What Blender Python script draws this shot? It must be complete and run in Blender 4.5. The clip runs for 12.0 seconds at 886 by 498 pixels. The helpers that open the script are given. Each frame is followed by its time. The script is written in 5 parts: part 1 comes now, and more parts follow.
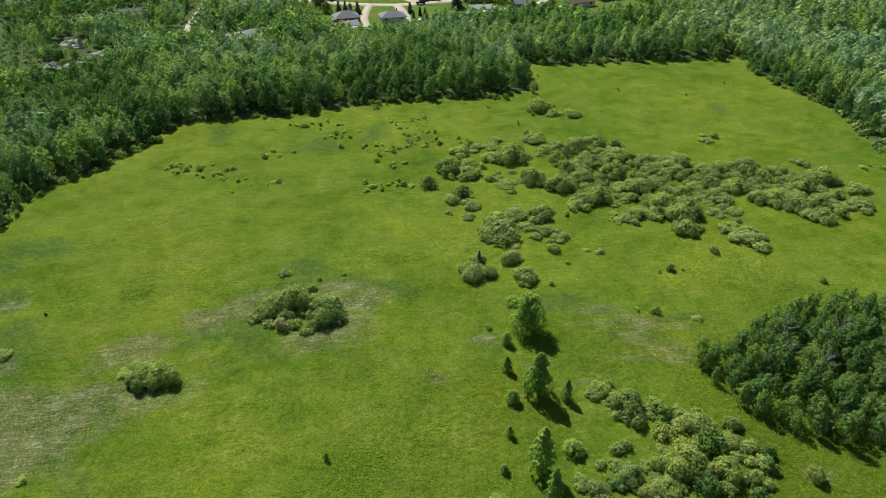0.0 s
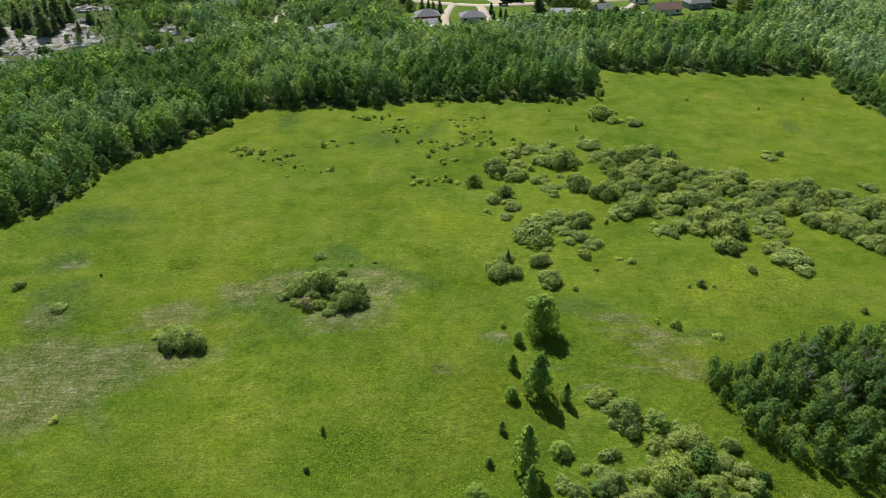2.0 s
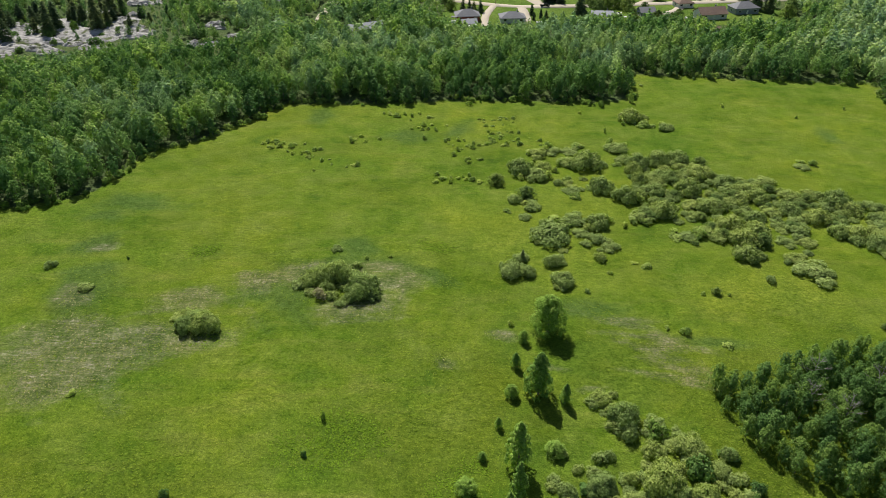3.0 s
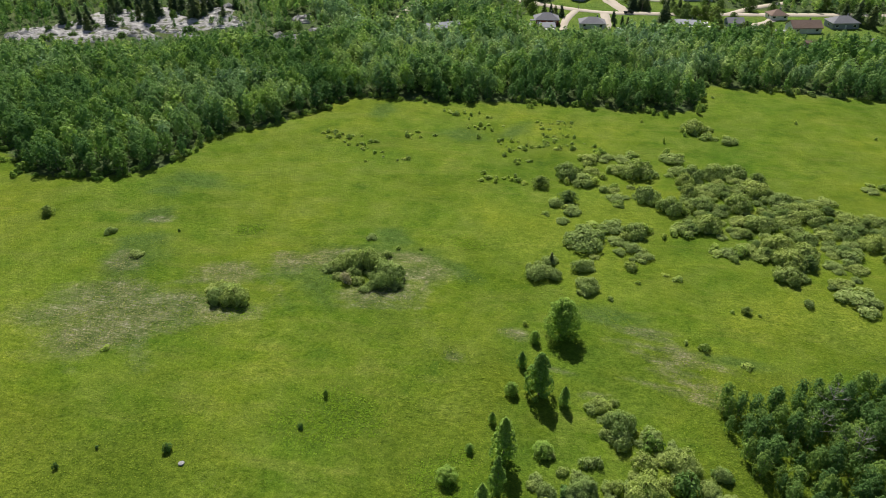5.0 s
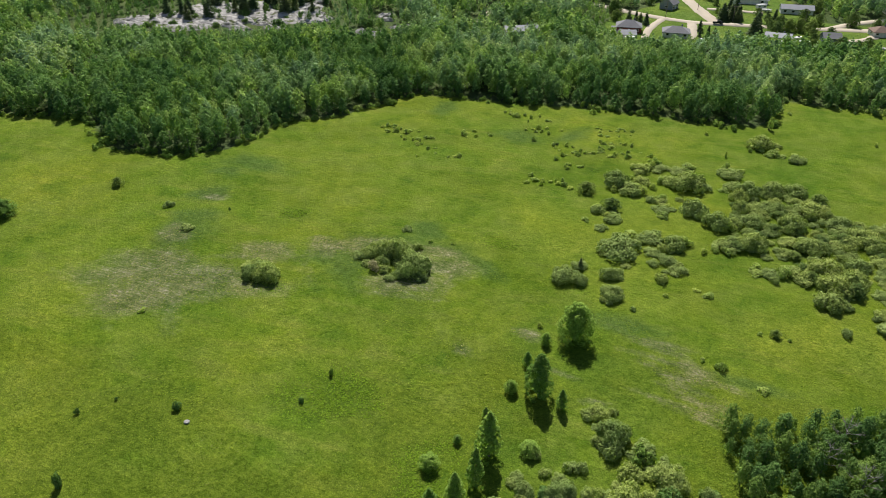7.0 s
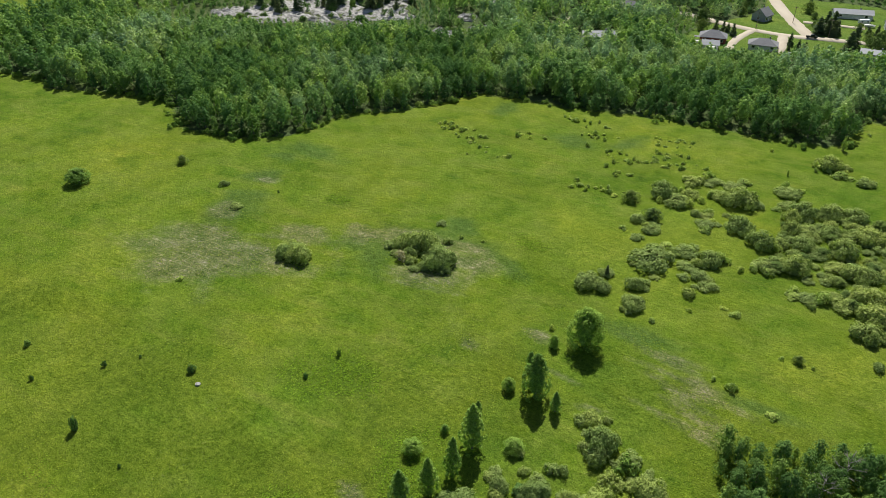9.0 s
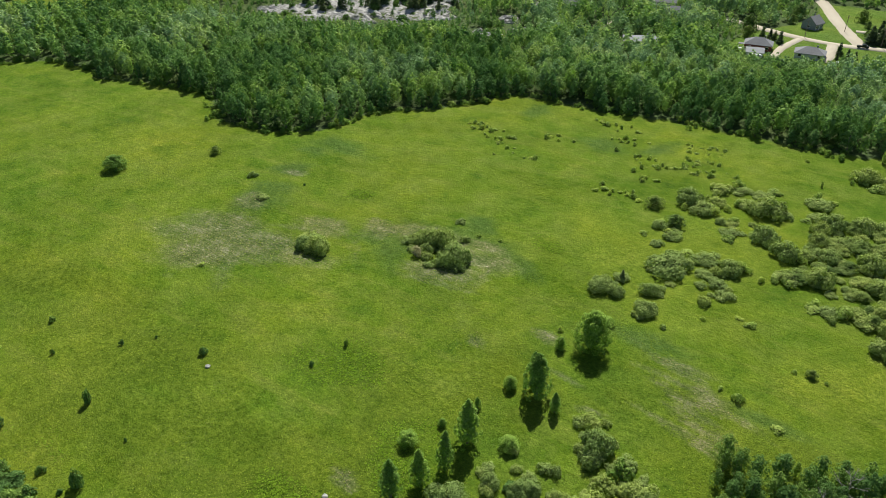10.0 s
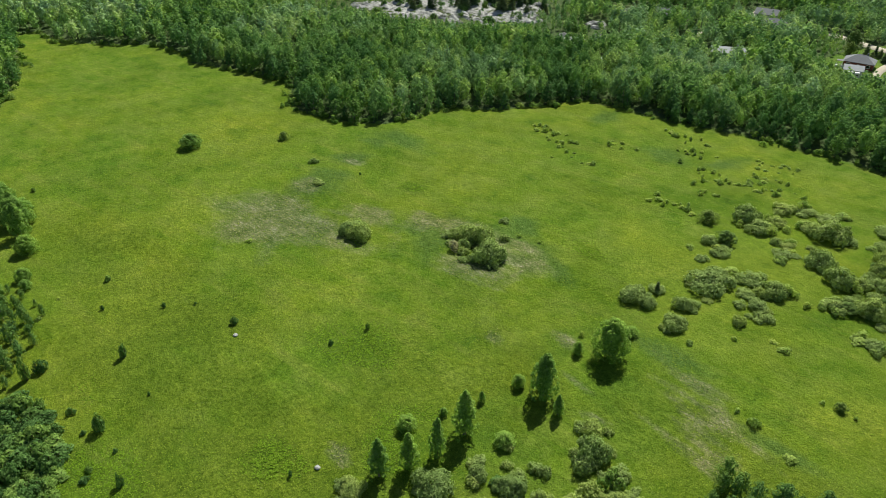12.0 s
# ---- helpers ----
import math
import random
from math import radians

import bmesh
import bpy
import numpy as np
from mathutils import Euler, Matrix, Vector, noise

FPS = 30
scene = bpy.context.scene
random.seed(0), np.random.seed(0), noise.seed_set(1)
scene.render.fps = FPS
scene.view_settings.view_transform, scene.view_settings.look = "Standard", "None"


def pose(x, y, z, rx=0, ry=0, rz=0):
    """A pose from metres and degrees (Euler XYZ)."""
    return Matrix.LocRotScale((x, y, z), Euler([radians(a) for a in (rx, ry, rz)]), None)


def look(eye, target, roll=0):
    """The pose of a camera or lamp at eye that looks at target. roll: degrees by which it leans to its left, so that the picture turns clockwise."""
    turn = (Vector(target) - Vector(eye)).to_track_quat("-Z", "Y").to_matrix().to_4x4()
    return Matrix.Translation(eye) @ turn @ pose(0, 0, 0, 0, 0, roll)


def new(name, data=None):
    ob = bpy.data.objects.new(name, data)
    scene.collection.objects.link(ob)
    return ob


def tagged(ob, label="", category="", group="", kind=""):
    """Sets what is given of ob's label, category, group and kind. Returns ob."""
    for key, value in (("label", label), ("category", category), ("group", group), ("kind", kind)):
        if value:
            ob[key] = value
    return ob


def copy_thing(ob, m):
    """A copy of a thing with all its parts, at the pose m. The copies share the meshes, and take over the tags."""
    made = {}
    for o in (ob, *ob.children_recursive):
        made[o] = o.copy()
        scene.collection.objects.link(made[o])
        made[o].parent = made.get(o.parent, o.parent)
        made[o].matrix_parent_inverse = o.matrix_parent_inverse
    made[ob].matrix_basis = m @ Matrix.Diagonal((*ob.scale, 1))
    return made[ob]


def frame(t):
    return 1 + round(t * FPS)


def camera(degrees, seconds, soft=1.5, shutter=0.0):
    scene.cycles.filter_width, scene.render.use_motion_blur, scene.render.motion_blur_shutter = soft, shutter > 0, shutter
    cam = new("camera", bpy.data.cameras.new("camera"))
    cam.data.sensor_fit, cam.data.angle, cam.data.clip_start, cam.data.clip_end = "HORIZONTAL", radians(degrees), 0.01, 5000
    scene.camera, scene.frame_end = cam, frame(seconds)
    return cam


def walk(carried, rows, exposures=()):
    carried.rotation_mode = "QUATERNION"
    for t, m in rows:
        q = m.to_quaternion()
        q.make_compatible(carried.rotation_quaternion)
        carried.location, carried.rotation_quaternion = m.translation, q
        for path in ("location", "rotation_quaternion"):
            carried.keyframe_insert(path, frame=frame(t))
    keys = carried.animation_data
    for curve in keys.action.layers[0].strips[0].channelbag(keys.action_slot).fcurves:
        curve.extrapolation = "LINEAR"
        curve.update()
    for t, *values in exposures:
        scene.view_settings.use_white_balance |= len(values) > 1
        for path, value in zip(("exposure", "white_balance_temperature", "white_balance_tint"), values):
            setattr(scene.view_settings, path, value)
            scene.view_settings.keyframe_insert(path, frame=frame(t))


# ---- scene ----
cam = camera(64.25, 12.0, soft=0.6)
PATH = [
    (0, (0.00, 0.00, 100.00), (-0.001, 42.068, 72.977), 0.09),
    (0.5, (3.98, -0.90, 100.34), (2.378, 41.135, 73.316), 0.09),
    (1, (7.83, -1.70, 100.72), (4.641, 40.243, 73.695), 0.08),
    (1.5, (11.64, -2.41, 101.00), (6.873, 39.395, 73.983), 0.08),
    (2, (15.48, -2.97, 101.24), (9.165, 38.622, 74.215), 0.09),
    (2.5, (19.42, -3.37, 101.44), (11.541, 37.953, 74.421), 0.11),
    (3, (23.34, -3.50, 101.50), (13.920, 37.509, 74.499), 0.11),
    (5, (39.21, -2.11, 101.27), (23.716, 37.130, 74.437), 0.08),
    (5.5, (43.14, -1.31, 101.07), (26.137, 37.339, 74.293), 0.06),
    (6, (47.13, -0.30, 100.85), (28.617, 37.710, 74.154), 0.04),
    (6.5, (51.16, 0.88, 100.69), (31.189, 38.186, 74.051), 0.04),
    (7, (55.15, 2.19, 100.58), (33.753, 38.727, 73.983), 0.04),
    (9, (70.56, 8.89, 100.25), (43.825, 41.854, 73.814), 0.11),
    (9.5, (74.07, 10.74, 100.01), (46.077, 42.702, 73.641), 0.18),
    (10, (77.40, 12.70, 99.70), (48.208, 43.619, 73.405), 0.25),
    (10.5, (80.60, 14.80, 99.35), (50.242, 44.632, 73.116), 0.31),
    (11, (83.71, 17.02, 99.13), (52.205, 45.684, 72.946), 0.37),
    (11.5, (86.71, 19.32, 99.04), (54.079, 46.736, 72.897), 0.40),
    (12, (89.60, 21.76, 98.94), (55.892, 47.879, 72.822), 0.45),
]
walk(cam, [(t, look(eye, target, roll)) for t, eye, target, roll in PATH], exposures=[(0.0, 0.22, 6500, 5.5), (3.0, 0.24, 6500, 12.0), (6.0, 0.25, 6500, 13.5), (9.0, 0.30, 6500, 10.0), (12.0, 0.28, 6500, 2.5)])

# ---- light ----
SUN_AZ, SUN_EL = -31.0, 48.0          # degrees from +y towards +x, and above the horizon
world = bpy.data.worlds.new("world")
scene.world = world
world.use_nodes = True
wn = world.node_tree.nodes
sky = wn.new("ShaderNodeTexSky")
sky.sky_type, sky.sun_disc = "NISHITA", False
sky.sun_elevation, sky.sun_rotation = radians(SUN_EL), radians(SUN_AZ % 360)
wn["Background"].inputs["Strength"].default_value = 0.056
world.node_tree.links.new(sky.outputs["Color"], wn["Background"].inputs["Color"])
sun_data = bpy.data.lights.new("sun", "SUN")
sun_data.energy, sun_data.angle, sun_data.color = 5.0, radians(0.55), (1.0, 0.95, 0.86)
sun = new("sun", sun_data)
sun_dir = Vector((math.sin(radians(SUN_AZ)) * math.cos(radians(SUN_EL)), math.cos(radians(SUN_AZ)) * math.cos(radians(SUN_EL)), math.sin(radians(SUN_EL))))
sun.matrix_world = look(sun_dir * 900, (0, 0, 0))

# ---- materials ----


class Nodes:
    """A short way to write node trees."""

    def __init__(self, name):
        self.m = bpy.data.materials.new(name)
        self.m.use_nodes = True
        self.t = self.m.node_tree
        self.bsdf = self.t.nodes["Principled BSDF"]
        self.out = self.t.nodes["Material Output"]

    def add(self, kind, **inputs):
        n = self.t.nodes.new(kind)
        for k, v in inputs.items():
            self.put(n.inputs[k.replace("_", " ")], v)
        return n

    def put(self, socket, v):
        if isinstance(v, bpy.types.NodeSocket):
            self.t.links.new(v, socket)
        else:
            socket.default_value = v

    def noise(self, scale, detail=4.0, rough=0.55, vec=None):
        n = self.add("ShaderNodeTexNoise", Scale=scale, Detail=detail, Roughness=rough)
        if vec is not None:
            self.put(n.inputs["Vector"], vec)
        return n.outputs["Fac"]

    def ramp(self, fac, stops):
        n = self.add("ShaderNodeValToRGB", Fac=fac)
        els = n.color_ramp.elements
        while len(els) < len(stops):
            els.new(0.5)
        for e, (p, c) in zip(els, stops):
            e.position = p
            e.color = (*c, 1) if len(c) == 3 else c
        return n.outputs["Color"]

    def mix(self, fac, a, b, blend="MIX"):
        n = self.t.nodes.new("ShaderNodeMix")
        n.data_type, n.blend_type = "RGBA", blend
        self.put(n.inputs[0], fac)
        for s, v in ((n.inputs[6], a), (n.inputs[7], b)):
            self.put(s, (*v, 1) if isinstance(v, tuple) and len(v) == 3 else v)
        return n.outputs[2]

    def math(self, op, a, b=0.0, c=0.0):
        n = self.t.nodes.new("ShaderNodeMath")
        n.operation = op
        for s, v in zip(n.inputs, (a, b, c)):
            self.put(s, v)
        return n.outputs[0]

    def attr(self, name):
        n = self.t.nodes.new("ShaderNodeAttribute")
        n.attribute_name = name
        return n.outputs["Fac"]

    def place(self):
        return self.t.nodes.new("ShaderNodeNewGeometry").outputs["Position"]

    def bump(self, height, strength, distance):
        n = self.add("ShaderNodeBump", Height=height, Strength=strength, Distance=distance)
        self.put(self.bsdf.inputs["Normal"], n.outputs["Normal"])

    def done(self, color, rough=0.8, metal=0.0, spec=0.3):
        self.put(self.bsdf.inputs["Base Color"], (*color, 1) if isinstance(color, tuple) else color)
        self.put(self.bsdf.inputs["Roughness"], rough)
        self.put(self.bsdf.inputs["Metallic"], metal)
        self.put(self.bsdf.inputs["Specular IOR Level"], spec)
        return self.m


def leaf_material(name, dark, mid, light, through_light=0.3, per_tree=True, grey=False, even=0.0):
    """Foliage: every leaf clump and every plant differs a little; some light passes through."""
    n = Nodes(name)
    geo = n.t.nodes.new("ShaderNodeNewGeometry")
    info = n.t.nodes.new("ShaderNodeObjectInfo")
    leaf = geo.outputs["Random Per Island"]
    col = n.ramp(leaf, [(0.0, dark), (0.5, mid), (1.0, light)])
    if per_tree:
        plant = n.math("FRACT", n.math("ADD", info.outputs["Random"], n.attr("tint")))
        tone = n.ramp(plant, [(0.0, (0.58, 0.68, 0.70)), (0.3, (0.84, 0.92, 0.90)), (0.6, (1.0, 1.02, 0.95)), (0.85, (1.26, 1.18, 0.88)), (1.0, (1.42, 1.30, 1.15))])
        col = n.mix(1.0, col, n.mix(even, tone, (1.0, 1.0, 1.0)), "MULTIPLY")
    if grey:
        stand = n.attr("grey")
        col = n.mix(1.0, col, n.ramp(stand, [(0.0, (0.56, 0.68, 0.52)), (0.35, (0.98, 1.0, 0.80)), (0.55, (1.05, 1.0, 0.95)), (0.8, (1.18, 1.10, 1.35)), (1.0, (1.28, 1.16, 1.6))]), "MULTIPLY")
    patch = n.noise(0.35, 2.0, 0.5, n.place())
    col = n.mix(1.0, col, n.ramp(patch, [(0.3, (0.85, 0.87, 0.85)), (0.7, (1.12, 1.1, 1.05))]), "MULTIPLY")
    # light that the leaf throws back, and light that it lets through
    n.done(col, 0.9, 0.0, 0.03)
    shown = n.mix(1.0, col, (1.15 * through_light, 1.25 * through_light, 0.8 * through_light), "MULTIPLY")
    trans = n.add("ShaderNodeBsdfTranslucent", Color=shown)
    both = n.t.nodes.new("ShaderNodeAddShader")
    n.t.links.new(n.bsdf.outputs[0], both.inputs[0])
    n.t.links.new(trans.outputs[0], both.inputs[1])
    n.t.links.new(both.outputs[0], n.out.inputs["Surface"])
    return n.m


def bark_material(name, a, b):
    n = Nodes(name)
    c = n.mix(n.noise(3.0, 6.0), a, b)
    n.bump(n.noise(14.0, 4.0), 0.5, 0.03)
    return n.done(c, 0.9, 0.0, 0.1)


def plain_material(name, a, b, scale=1.5, rough=0.7, metal=0.0, bump=0.0):
    n = Nodes(name)
    fac = n.mix(0.5, n.noise(scale, 5.0), n.noise(scale * 9, 3.0))
    col = n.mix(n.ramp(fac, [(0.3, (0, 0, 0)), (0.7, (1, 1, 1))]), a, b)
    if bump:
        n.bump(n.noise(scale * 6, 4.0), 0.6, bump)
    return n.done(col, rough, metal)


def meadow_material():
    n = Nodes("meadow_grass")
    pos = n.place()
    big, mid_, small = n.noise(0.016, 5.0, 0.65, pos), n.noise(0.085, 6.0, 0.68, pos), n.noise(0.7, 5.0, 0.7, pos)
    fine = n.noise(3.2, 4.0, 0.75, pos)
    stretch_ = n.add("ShaderNodeMapping", Vector=pos, Scale=(20.0, 4.5, 10.0), Rotation=(0, 0, radians(14)))
    stretch_.vector_type = "TEXTURE"
    comb = n.add("ShaderNodeMapping", Vector=pos, Scale=(5.0, 0.55, 1.0), Rotation=(0, 0, radians(10)))
    comb.vector_type = "TEXTURE"
    streaks = n.noise(1.0, 4.0, 0.7, comb.outputs["Vector"])
    bands = n.noise(1.0, 5.0, 0.65, stretch_.outputs["Vector"])
    base = n.ramp(big, [(0.34, (0.083, 0.152, 0.0100)), (0.5, (0.110, 0.174, 0.0115)), (0.66, (0.146, 0.196, 0.0150))])
    base = n.mix(n.ramp(mid_, [(0.46, (0, 0, 0)), (0.70, (0.9, 0.9, 0.9))]), base, (0.152, 0.202, 0.026))
    base = n.mix(n.ramp(mid_, [(0.30, (0.85, 0.85, 0.85)), (0.47, (0, 0, 0))]), base, (0.060, 0.119, 0.0095))
    base = n.mix(n.ramp(bands, [(0.50, (0, 0, 0)), (0.72, (0.7, 0.7, 0.7))]), base, (0.162, 0.194, 0.028))
    # cover that differs from the grass: dry litter, wet sedge, lush herbs, mown lawn, forest floor
    edge = n.math("MULTIPLY", n.math("SUBTRACT", n.noise(0.45, 6.0, 0.75, pos), 0.5), 1.3)

    def cover(name, gain=1.0):
        v = n.math("ADD", n.attr(name), n.math("MULTIPLY", edge, n.ramp(n.attr(name), [(0.0, (0, 0, 0)), (0.25, (1, 1, 1))])))
        return n.math("MULTIPLY", n.ramp(v, [(0.15, (0, 0, 0)), (0.85, (1, 1, 1))]), gain)

    dry_col = n.ramp(n.mix(0.55, n.noise(1.3, 6.0, 0.8, pos), n.mix(0.5, streaks, n.noise(0.22, 4.0, 0.6, pos))), [(0.40, (0.066, 0.104, 0.022)), (0.48, (0.118, 0.144, 0.046)), (0.54, (0.190, 0.188, 0.088)), (0.61, (0.38, 0.34, 0.23))])
    wet_col = n.ramp(small, [(0.3, (0.055, 0.105, 0.014)), (0.7, (0.085, 0.142, 0.030))])
    lush_col = n.ramp(n.noise(1.3, 5.0, 0.75, pos), [(0.3, (0.060, 0.112, 0.009)), (0.55, (0.090, 0.155, 0.013)), (0.8, (0.14, 0.205, 0.024))])
    lawn_col = n.ramp(mid_, [(0.3, (0.085, 0.160, 0.018)), (0.7, (0.130, 0.185, 0.03))])
    floor_col = n.ramp(small, [(0.3, (0.050, 0.078, 0.022)), (0.7, (0.100, 0.138, 0.045))])
    # ovals of a lighter, yellower green, then of a deeper one
    base = n.mix(cover("fresh", 0.55), base, n.ramp(small, [(0.3, (0.125, 0.190, 0.012)), (0.7, (0.190, 0.236, 0.024))]))
    base = n.mix(cover("deep", 0.85), base, n.ramp(small, [(0.3, (0.080, 0.127, 0.0085)), (0.7, (0.120, 0.166, 0.014))]))
    base = n.mix(cover("wet", 0.75), base, wet_col)
    base = n.mix(cover("lush", 0.6), base, lush_col)
    base = n.mix(cover("dry", 0.74), base, dry_col)
    base = n.mix(n.attr("lawn"), base, lawn_col)
    base = n.mix(n.attr("woods"), base, floor_col)
    base = n.mix(1.0, base, n.ramp(streaks, [(0.32, (0.90, 0.92, 0.90)), (0.5, (1.0, 1.0, 1.0)), (0.68, (1.08, 1.06, 1.09))]), "MULTIPLY")
    base = n.mix(1.0, base, n.ramp(n.noise(0.04, 6.0, 0.62, pos), [(0.36, (0.80, 0.86, 0.80)), (0.5, (0.965, 1.0, 1.03)), (0.66, (1.12, 1.10, 1.16))]), "MULTIPLY")
    # broad drifts of yellower and of deeper grass
    hue = n.noise(0.028, 5.0, 0.6, pos)
    base = n.mix(1.0, base, n.ramp(hue, [(0.36, (0.94, 0.99, 1.10)), (0.5, (1.04, 1.03, 1.18)), (0.64, (1.18, 1.10, 1.12))]), "MULTIPLY")
    drift = n.noise(0.22, 5.0, 0.65, pos)
    base = n.mix(1.0, base, n.ramp(drift, [(0.34, (0.84, 0.88, 0.84)), (0.5, (1.0, 1.0, 1.0)), (0.66, (1.15, 1.12, 1.18))]), "MULTIPLY")
    # tips and shadows of tussocks and herbs put into the colour: strong near the foot of the field and in patches, even
    # in the far grass
    coarse = n.math("ADD", n.attr("coarse"), n.ramp(n.noise(0.05, 4.0, 0.6, pos), [(0.45, (0, 0, 0)), (0.65, (0.6, 0.6, 0.6))]))
    tuft_shade = n.mix(0.35, n.mix(0.55, small, n.noise(1.5, 4.0, 0.7, pos)), fine)
    tuft_shaded = n.mix(1.0, base, n.ramp(tuft_shade, [(0.35, (0.40, 0.47, 0.40)), (0.5, (1.0, 1.0, 1.0)), (0.65, (1.66, 1.54, 1.65))]), "MULTIPLY")
    base = n.mix(n.math("MINIMUM", n.math("ADD", n.math("MULTIPLY", coarse, 0.66), 0.28), 1.0), base, tuft_shaded)
    speck = n.noise(5.0, 2.0, 0.85, pos)
    base = n.mix(1.0, base, n.ramp(speck, [(0.33, (0.70, 0.74, 0.70)), (0.5, (1.0, 1.0, 1.0)), (0.67, (1.36, 1.30, 1.40))]), "MULTIPLY")
    # pale seed heads, and the shade between tussocks put into the colour as dark spots
    heads = n.math("MULTIPLY", n.ramp(n.noise(2.3, 3.0, 0.8, pos), [(0.60, (0, 0, 0)), (0.70, (1, 1, 1))]), n.ramp(n.noise(0.06, 4.0, 0.6, pos), [(0.42, (0.05, 0.05, 0.05)), (0.66, (0.75, 0.75, 0.75))]))
    base = n.mix(heads, base, (0.235, 0.255, 0.095))
    gap_shade = n.math("MULTIPLY", n.ramp(n.noise(1.7, 3.0, 0.8, pos), [(0.30, (1, 1, 1)), (0.41, (0, 0, 0))]), n.ramp(n.noise(0.09, 4.0, 0.6, pos), [(0.40, (0.1, 0.1, 0.1)), (0.65, (0.35, 0.35, 0.35))]))
    base = n.mix(gap_shade, base, (0.038, 0.078, 0.008))
    n.bump(n.math("ADD", n.math("MULTIPLY", fine, 0.6), n.math("MULTIPLY", small, 1.2)), 0.9, 0.5)
    return n.done(base, 0.95, 0.0, 0.04)


M_MEADOW = meadow_material()
M_ASPEN = leaf_material("aspen_leaves", (0.122, 0.196, 0.080), (0.176, 0.266, 0.112), (0.250, 0.352, 0.164), 0.46, True, True)
M_BRUSH = leaf_material("brush_leaves", (0.105, 0.170, 0.040), (0.160, 0.235, 0.060), (0.240, 0.310, 0.100), 0.5, True, True, 0.4)
M_SHRUB = leaf_material("shrub_leaves", (0.165, 0.225, 0.055), (0.240, 0.300, 0.080), (0.330, 0.385, 0.130), 0.6, True, False, 0.4)
M_POPLAR = leaf_material("poplar_leaves", (0.064, 0.120, 0.034), (0.098, 0.170, 0.048), (0.160, 0.245, 0.078), 0.4)
M_FREE_POPLAR = leaf_material("young_poplar_leaves", (0.090, 0.158, 0.034), (0.138, 0.222, 0.048), (0.212, 0.310, 0.080), 0.55, True, False, 0.5)
M_WILLOW = leaf_material("willow_leaves", (0.140, 0.192, 0.056), (0.212, 0.272, 0.084), (0.305, 0.368, 0.136), 0.34, True, False, 0.5)
M_SALLOW = leaf_material("sallow_leaves", (0.085, 0.135, 0.036), (0.122, 0.178, 0.050), (0.175, 0.230, 0.078), 0.4, True, False, 0.4)
M_GREEN_WILLOW = leaf_material("green_willow_leaves", (0.135, 0.192, 0.058), (0.200, 0.262, 0.082), (0.290, 0.352, 0.128), 0.4, True, False, 0.4)
M_SPRUCE = leaf_material("spruce_needles", (0.058, 0.086, 0.044), (0.090, 0.126, 0.064), (0.135, 0.172, 0.090), 0.45)
M_HERB = leaf_material("herb_leaves", (0.080, 0.142, 0.010), (0.108, 0.178, 0.014), (0.150, 0.222, 0.024), 0.8, False)
M_TUFT = leaf_material("grass_blades", (0.085, 0.138, 0.010), (0.125, 0.180, 0.015), (0.175, 0.218, 0.034), 0.4, False)
M_STRAW = leaf_material("straw_blades", (0.140, 0.165, 0.045), (0.225, 0.215, 0.095), (0.340, 0.305, 0.185), 0.3, False)
M_DEAD = bark_material("dead_twigs", (0.20, 0.19, 0.17), (0.34, 0.32, 0.30))
M_BARK = bark_material("aspen_bark", (0.16, 0.15, 0.12), (0.30, 0.29, 0.24))
M_STEM = bark_material("willow_stems", (0.07, 0.055, 0.035), (0.14, 0.12, 0.08))
M_GRAVEL = plain_material("gravel", (0.40, 0.35, 0.27), (0.52, 0.47, 0.38), 0.5, 0.95, 0.0, 0.05)
def granite_material():
    n = Nodes("granite")
    pos = n.place()
    tone = n.ramp(n.noise(0.35, 6.0, 0.7, pos), [(0.30, (0.16, 0.16, 0.155)), (0.46, (0.36, 0.355, 0.34)), (0.66, (0.52, 0.51, 0.49))])
    lichen = n.ramp(n.noise(0.9, 6.0, 0.75, pos), [(0.60, (0, 0, 0)), (0.70, (0.8, 0.8, 0.8))])
    tone = n.mix(lichen, tone, (0.075, 0.085, 0.05))
    # long joints, and soil with moss in the hollows
    joint = n.add("ShaderNodeMapping", Vector=pos, Scale=(9.0, 1.6, 3.0), Rotation=(0, 0, radians(28)))
    joint.vector_type = "TEXTURE"
    tone = n.mix(n.ramp(n.noise(1.0, 4.0, 0.6, joint.outputs["Vector"]), [(0.36, (0.85, 0.85, 0.85)), (0.43, (0, 0, 0))]), tone, (0.085, 0.085, 0.07))
    tone = n.mix(n.ramp(n.noise(0.16, 4.0, 0.6, pos), [(0.56, (0, 0, 0)), (0.64, (0.9, 0.9, 0.9))]), tone, (0.10, 0.13, 0.04))
    n.bump(n.noise(1.6, 6.0, 0.7, pos), 0.8, 0.4)
    return n.done(tone, 0.95, 0.0, 0.1)


M_ROCK = granite_material()

# ---- plan ----
rng = np.random.default_rng(7)


def arr(flat):
    return np.array(flat, float).reshape(-1, 2)


MEADOW = arr([-200, -40, -214, 20, -228, 46, -262, 59, -310, 68, -341, 70, -346, 82, -316, 86, -299, 104, -282, 124, -257, 132, -240, 128,
              -218, 141, -196, 150, -184, 150, -172, 144, -157, 138, -138, 145, -123, 158, -122, 188, -109, 201, -103, 218, -95, 241,
              -76, 243, -60, 248, -36, 257, -19, 262, 12, 266, 35, 275, 36, 307, 80, 311, 132, 316, 136, 312, 134, 299, 141, 275,
              148, 256, 149, 232, 150, 219, 156, 180, 170, -40])
